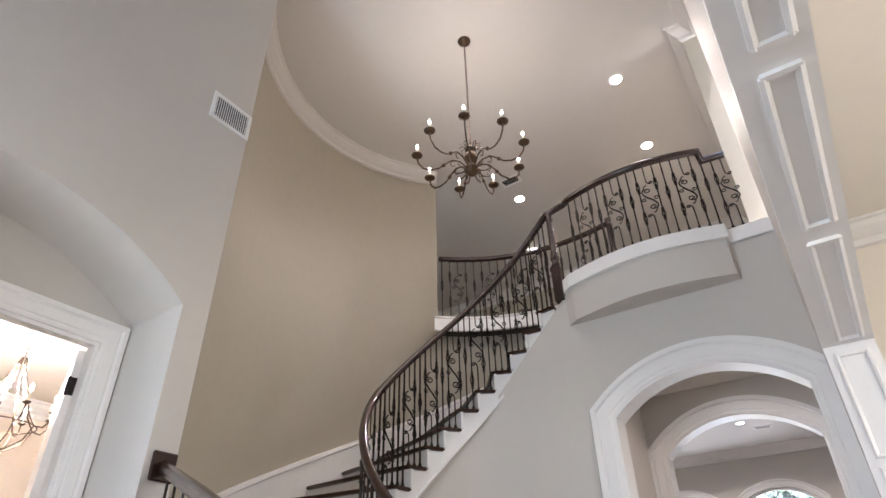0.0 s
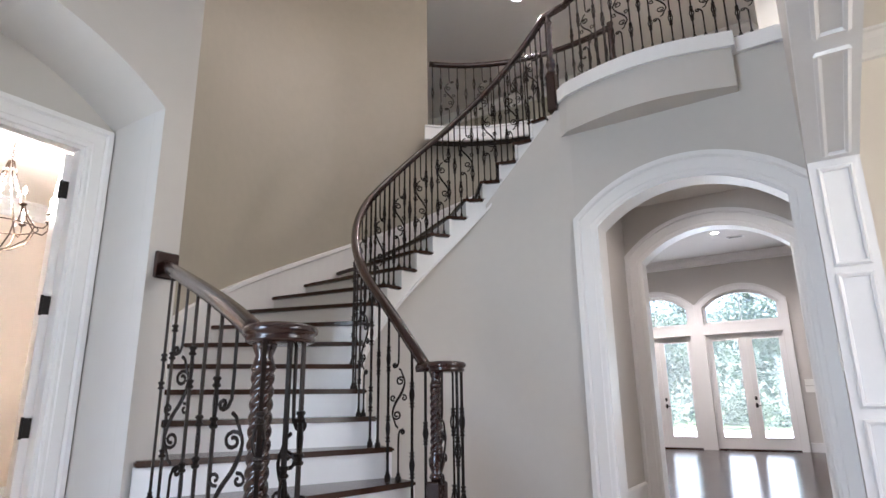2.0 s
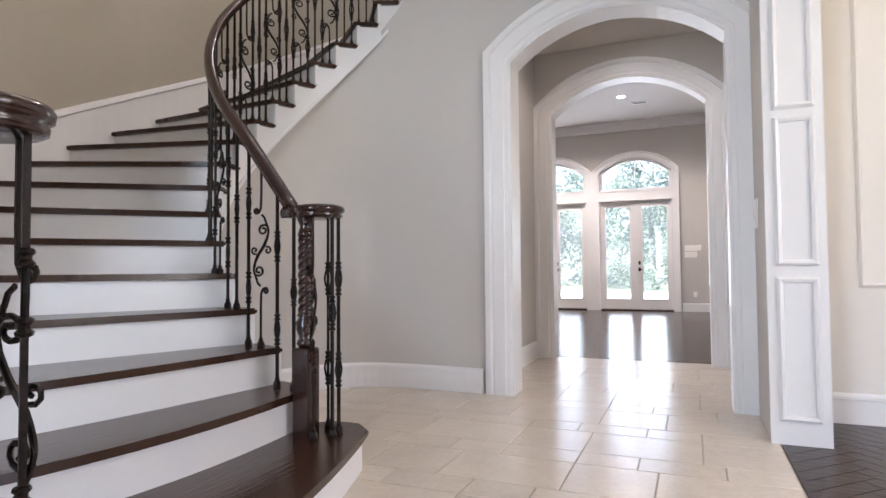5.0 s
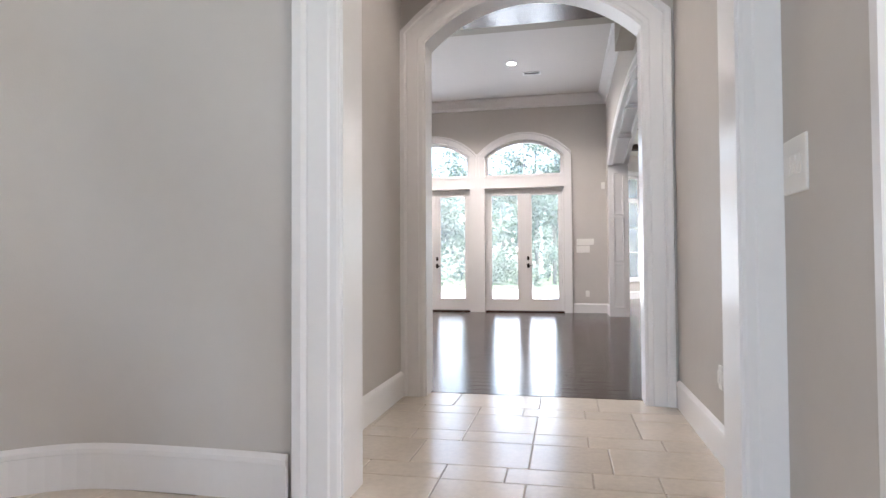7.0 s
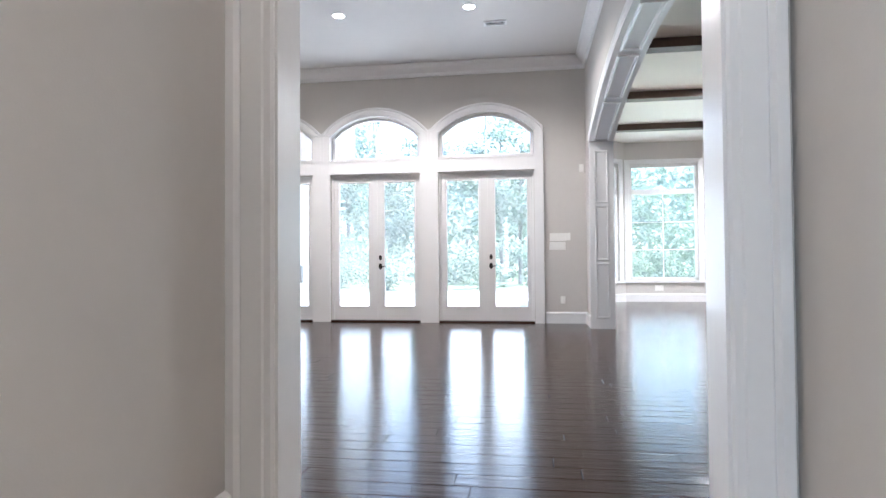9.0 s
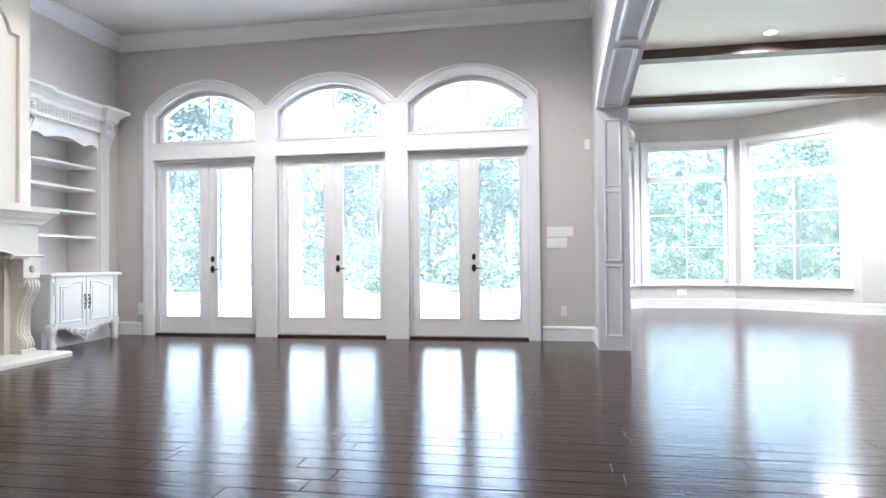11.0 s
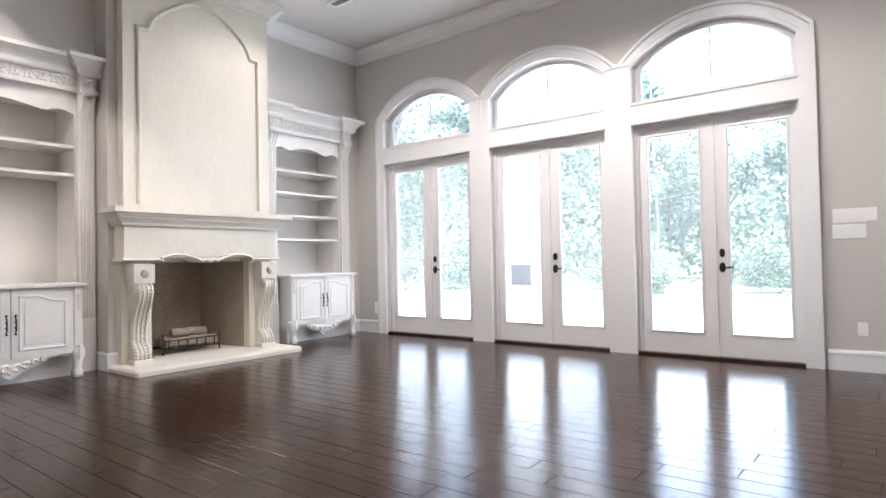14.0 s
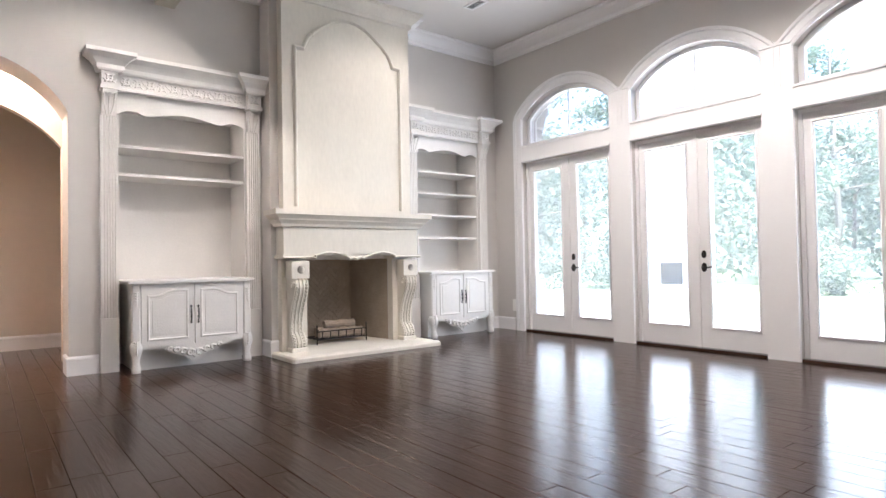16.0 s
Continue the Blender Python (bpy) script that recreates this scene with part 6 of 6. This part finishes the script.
KINDS = [tree_parts(5 + k, 9.5 + 1.3 * k, k == 3) for k in range(4)]
rnd = random.Random(11)
for k in range(64):
    x = -52 + 84 * ((k * 0.618) % 1.0)
    y = rnd.uniform(29, 36) if k % 4 == 0 else rnd.uniform(35, 62)
    tr_ = thing("tree", "tall leafy woodland tree beyond the lawn", "tree", "woodland trees", at=(x, y, -0.1))
    tr_.rotation_euler = (0, 0, rnd.uniform(0, 6.28))
    s = rnd.uniform(0.9, 1.3) if x < -16 else rnd.uniform(0.55, 0.8)
    tr_.scale = (s, s, s)
    a, b = KINDS[k % 4]
    for nm, me in (("trunk", a), ("crown", b)):
        o_ = new(nm, me)
        o_.parent = tr_
# the leaf mass of the woods behind the single trees
rnd = random.Random(23)
verts, faces = [], []
for k in range(620):
    cx_, cy_ = rnd.uniform(-62, 34), rnd.uniform(36, 66)
    cz_ = rnd.uniform(0.3, 1.0) * rnd.uniform(0.6, 14.0 if cx_ < -20 else 8.5)
    cr = rnd.uniform(1.2, 2.6)
    for _ in range(85):
        c = Vector((cx_ + rnd.gauss(0, 0.6) * cr, cy_ + rnd.gauss(0, 0.6) * cr, max(0.1, cz_ + rnd.gauss(0, 0.5) * cr)))
        sz = rnd.uniform(0.10, 0.25)
        q = Euler((rnd.uniform(-1.2, 1.2), rnd.uniform(-1.2, 1.2), rnd.uniform(0, 6.28))).to_matrix()
        n = len(verts)
        for u, v, w_ in ((-1.0, -0.2, 0), (0, -0.9, 0.12), (1.0, 0, 0), (0, 0.9, 0.12)):
            verts.append(tuple(c + q @ Vector((u * sz, v * sz, w_ * sz))))
        faces.append((n, n + 1, n + 2, n + 3))
me = bpy.data.meshes.new("far_woods")
me.from_pydata(verts, [], faces)
me.materials.append(M_LEAF)
tagged(new("far_woods", me), "deep green leaf mass of the far woods", "woods", kind="stuff")
for k in range(30):
    x = -34 + 50 * ((k * 0.618 + 0.3) % 1.0)
    y = rnd.uniform(26.5, 35)
    sh_ = thing("shrub", "low leafy shrub at the edge of the woods", "shrub", "shrubs", at=(x, y, -3.1))
    sh_.scale = (0.42, 0.42, 0.42)
    sh_.rotation_euler = (0, 0, rnd.uniform(0, 6.28))
    o_ = new("crown", KINDS[k % 3][1])
    o_.parent = sh_
# ==== floor pieces ====


def slab_mesh(name, lx, ly, mat, c=0.0015, t=0.012):
    bm = chamfer_box(B(), -lx / 2, lx / 2, -ly / 2, ly / 2, -t, 0, c)
    me = bpy.data.meshes.new(name)
    bmesh.ops.recalc_face_normals(bm, faces=bm.faces)
    bm.to_mesh(me)
    bm.free()
    me.materials.append(mat)
    return me


ft = thing("floor_foyer", "beige stone tile floor in staggered rows", "floor", kind="structure")
TL = ((0.60, 0.40), (0.40, 0.30))      # lengths in the deep and in the narrow rows
TD = (0.40, 0.20)
tm = [[slab_mesh("tile", l - 0.006, d - 0.006, M_TILE, 0.0025, 0.006) for l in ls] for ls, d in zip(TL, TD)]
y, r = 7.365, 0
while y > -3.3:
    n = r % 2
    d = TD[n]
    x, k = 0.46, (r // 2) % 2
    while x > -3.4:
        l = TL[n][k % 2]
        covered = (-2.9 < x - l / 2 < -1.75 and 1.7 < y - d / 2 < 3.0) or (x < -2.9 and y > 1.9)
        if not covered and not (y > 5.45 and x < -1.62):
            shared("tile", tm[n][k % 2], ft, Matrix.Translation((x - l / 2, y - d / 2, 0)))
        x -= l
        k += 1
    y -= d
    r += 1

fl = thing("floor_living", "glossy dark hand-scraped wood plank floor", "floor", kind="structure")
PW, PLN = 0.15, (0.75, 1.05, 1.35, 1.65)
pm = [slab_mesh("plank", l - 0.0008, PW - 0.0008, M_FLOOR, 0.003, 0.0038) for l in PLN]
verts, faces = [], []
rnd = random.Random(9)
y = 7.375 + PW / 2
while y < 20.25:
    x = -9.0 - rnd.uniform(0, 1.2)
    while x < 6.35:
        k = rnd.randrange(4)
        l = PLN[k]
        inside = x + l > -6.3 and x < 0.9 and y < 14.95
        xe = min(x + l, 6.38)
        if not (y > 15.0 and xe < 0.8) and xe - x > 0.05:
            if inside and xe == x + l:
                shared("plank", pm[k], fl, Matrix.Translation((x + l / 2, y, 0)) @ Matrix.Rotation(rnd.uniform(-0.005, 0.005), 4, 'X'))
            else:
                n = len(verts)
                a, b, c, d = x + 0.001, xe - 0.001, y - PW / 2 + 0.001, y + PW / 2 - 0.001
                e_ = 0.0014
                verts += [(a, c, -0.0035), (b, c, -0.0035), (b, d, -0.0035), (a, d, -0.0035), (a + e_, c + e_, 0), (b - e_, c + e_, 0), (b - e_, d - e_, 0), (a + e_, d - e_, 0)]
                faces += [(n + 4, n + 5, n + 6, n + 7), (n, n + 1, n + 5, n + 4), (n + 1, n + 2, n + 6, n + 5), (n + 2, n + 3, n + 7, n + 6), (n + 3, n, n + 4, n + 7)]
        x += l
    y += PW
me = bpy.data.meshes.new("floor_planks_far")
me.from_pydata(verts, [], faces)
me.materials.append(M_FLOOR)
o_ = new("planks_far", me)
o_.parent = fl
o_["kind"] = "stuff"
part("tile_edge_strip", box(B(), -1.40, 0.20, 7.362, 7.385, -0.004, 0.003), M_FLOOR, fl)

# herringbone boards of the dining room
bm = B()
w, l = 0.10, 0.50
c45 = math.cos(radians(45))
for i in range(-40, 60):
    for j in range(-8, 10):
        for turn_ in (0, 1):
            cx_ = i * w + (l / 2 if turn_ == 0 else -w / 2) + j * l
            cy_ = i * w + (w / 2 if turn_ == 0 else l / 2) - j * l
            px, py = 1.5 + (cx_ - cy_) * c45, 2.5 + (cx_ + cy_) * c45
            if 0.2 < px < 3.2 and -1.5 < py < 5.3:
                a = radians(45 if turn_ == 0 else 135)
                ux, uy = Vector((math.cos(a), math.sin(a))), Vector((-math.sin(a), math.cos(a)))
                ux = Vector((-math.cos(a), math.sin(a)))
                uy = Vector((ux.y, -ux.x))
                q = [Vector((px, py)) + ux * s * (l / 2 - 0.002) + uy * t * (w / 2 - 0.002) for s, t in ((-1, -1), (1, -1), (1, 1), (-1, 1))]
                bm.faces.new([bm.verts.new((*v, -0.0005)) for v in q])
for co, no in (((0.467, 0, 0), (-1, 0, 0)), ((0, 5.145, 0), (0, 1, 0))):
    bmesh.ops.bisect_plane(bm, geom=list(bm.verts) + list(bm.edges) + list(bm.faces), plane_co=co, plane_no=no, clear_outer=True)
o_ = part("floor_dining", bm, M_FLOOR)
tagged(o_, "dark wood herringbone dining room floor", "floor", kind="structure")
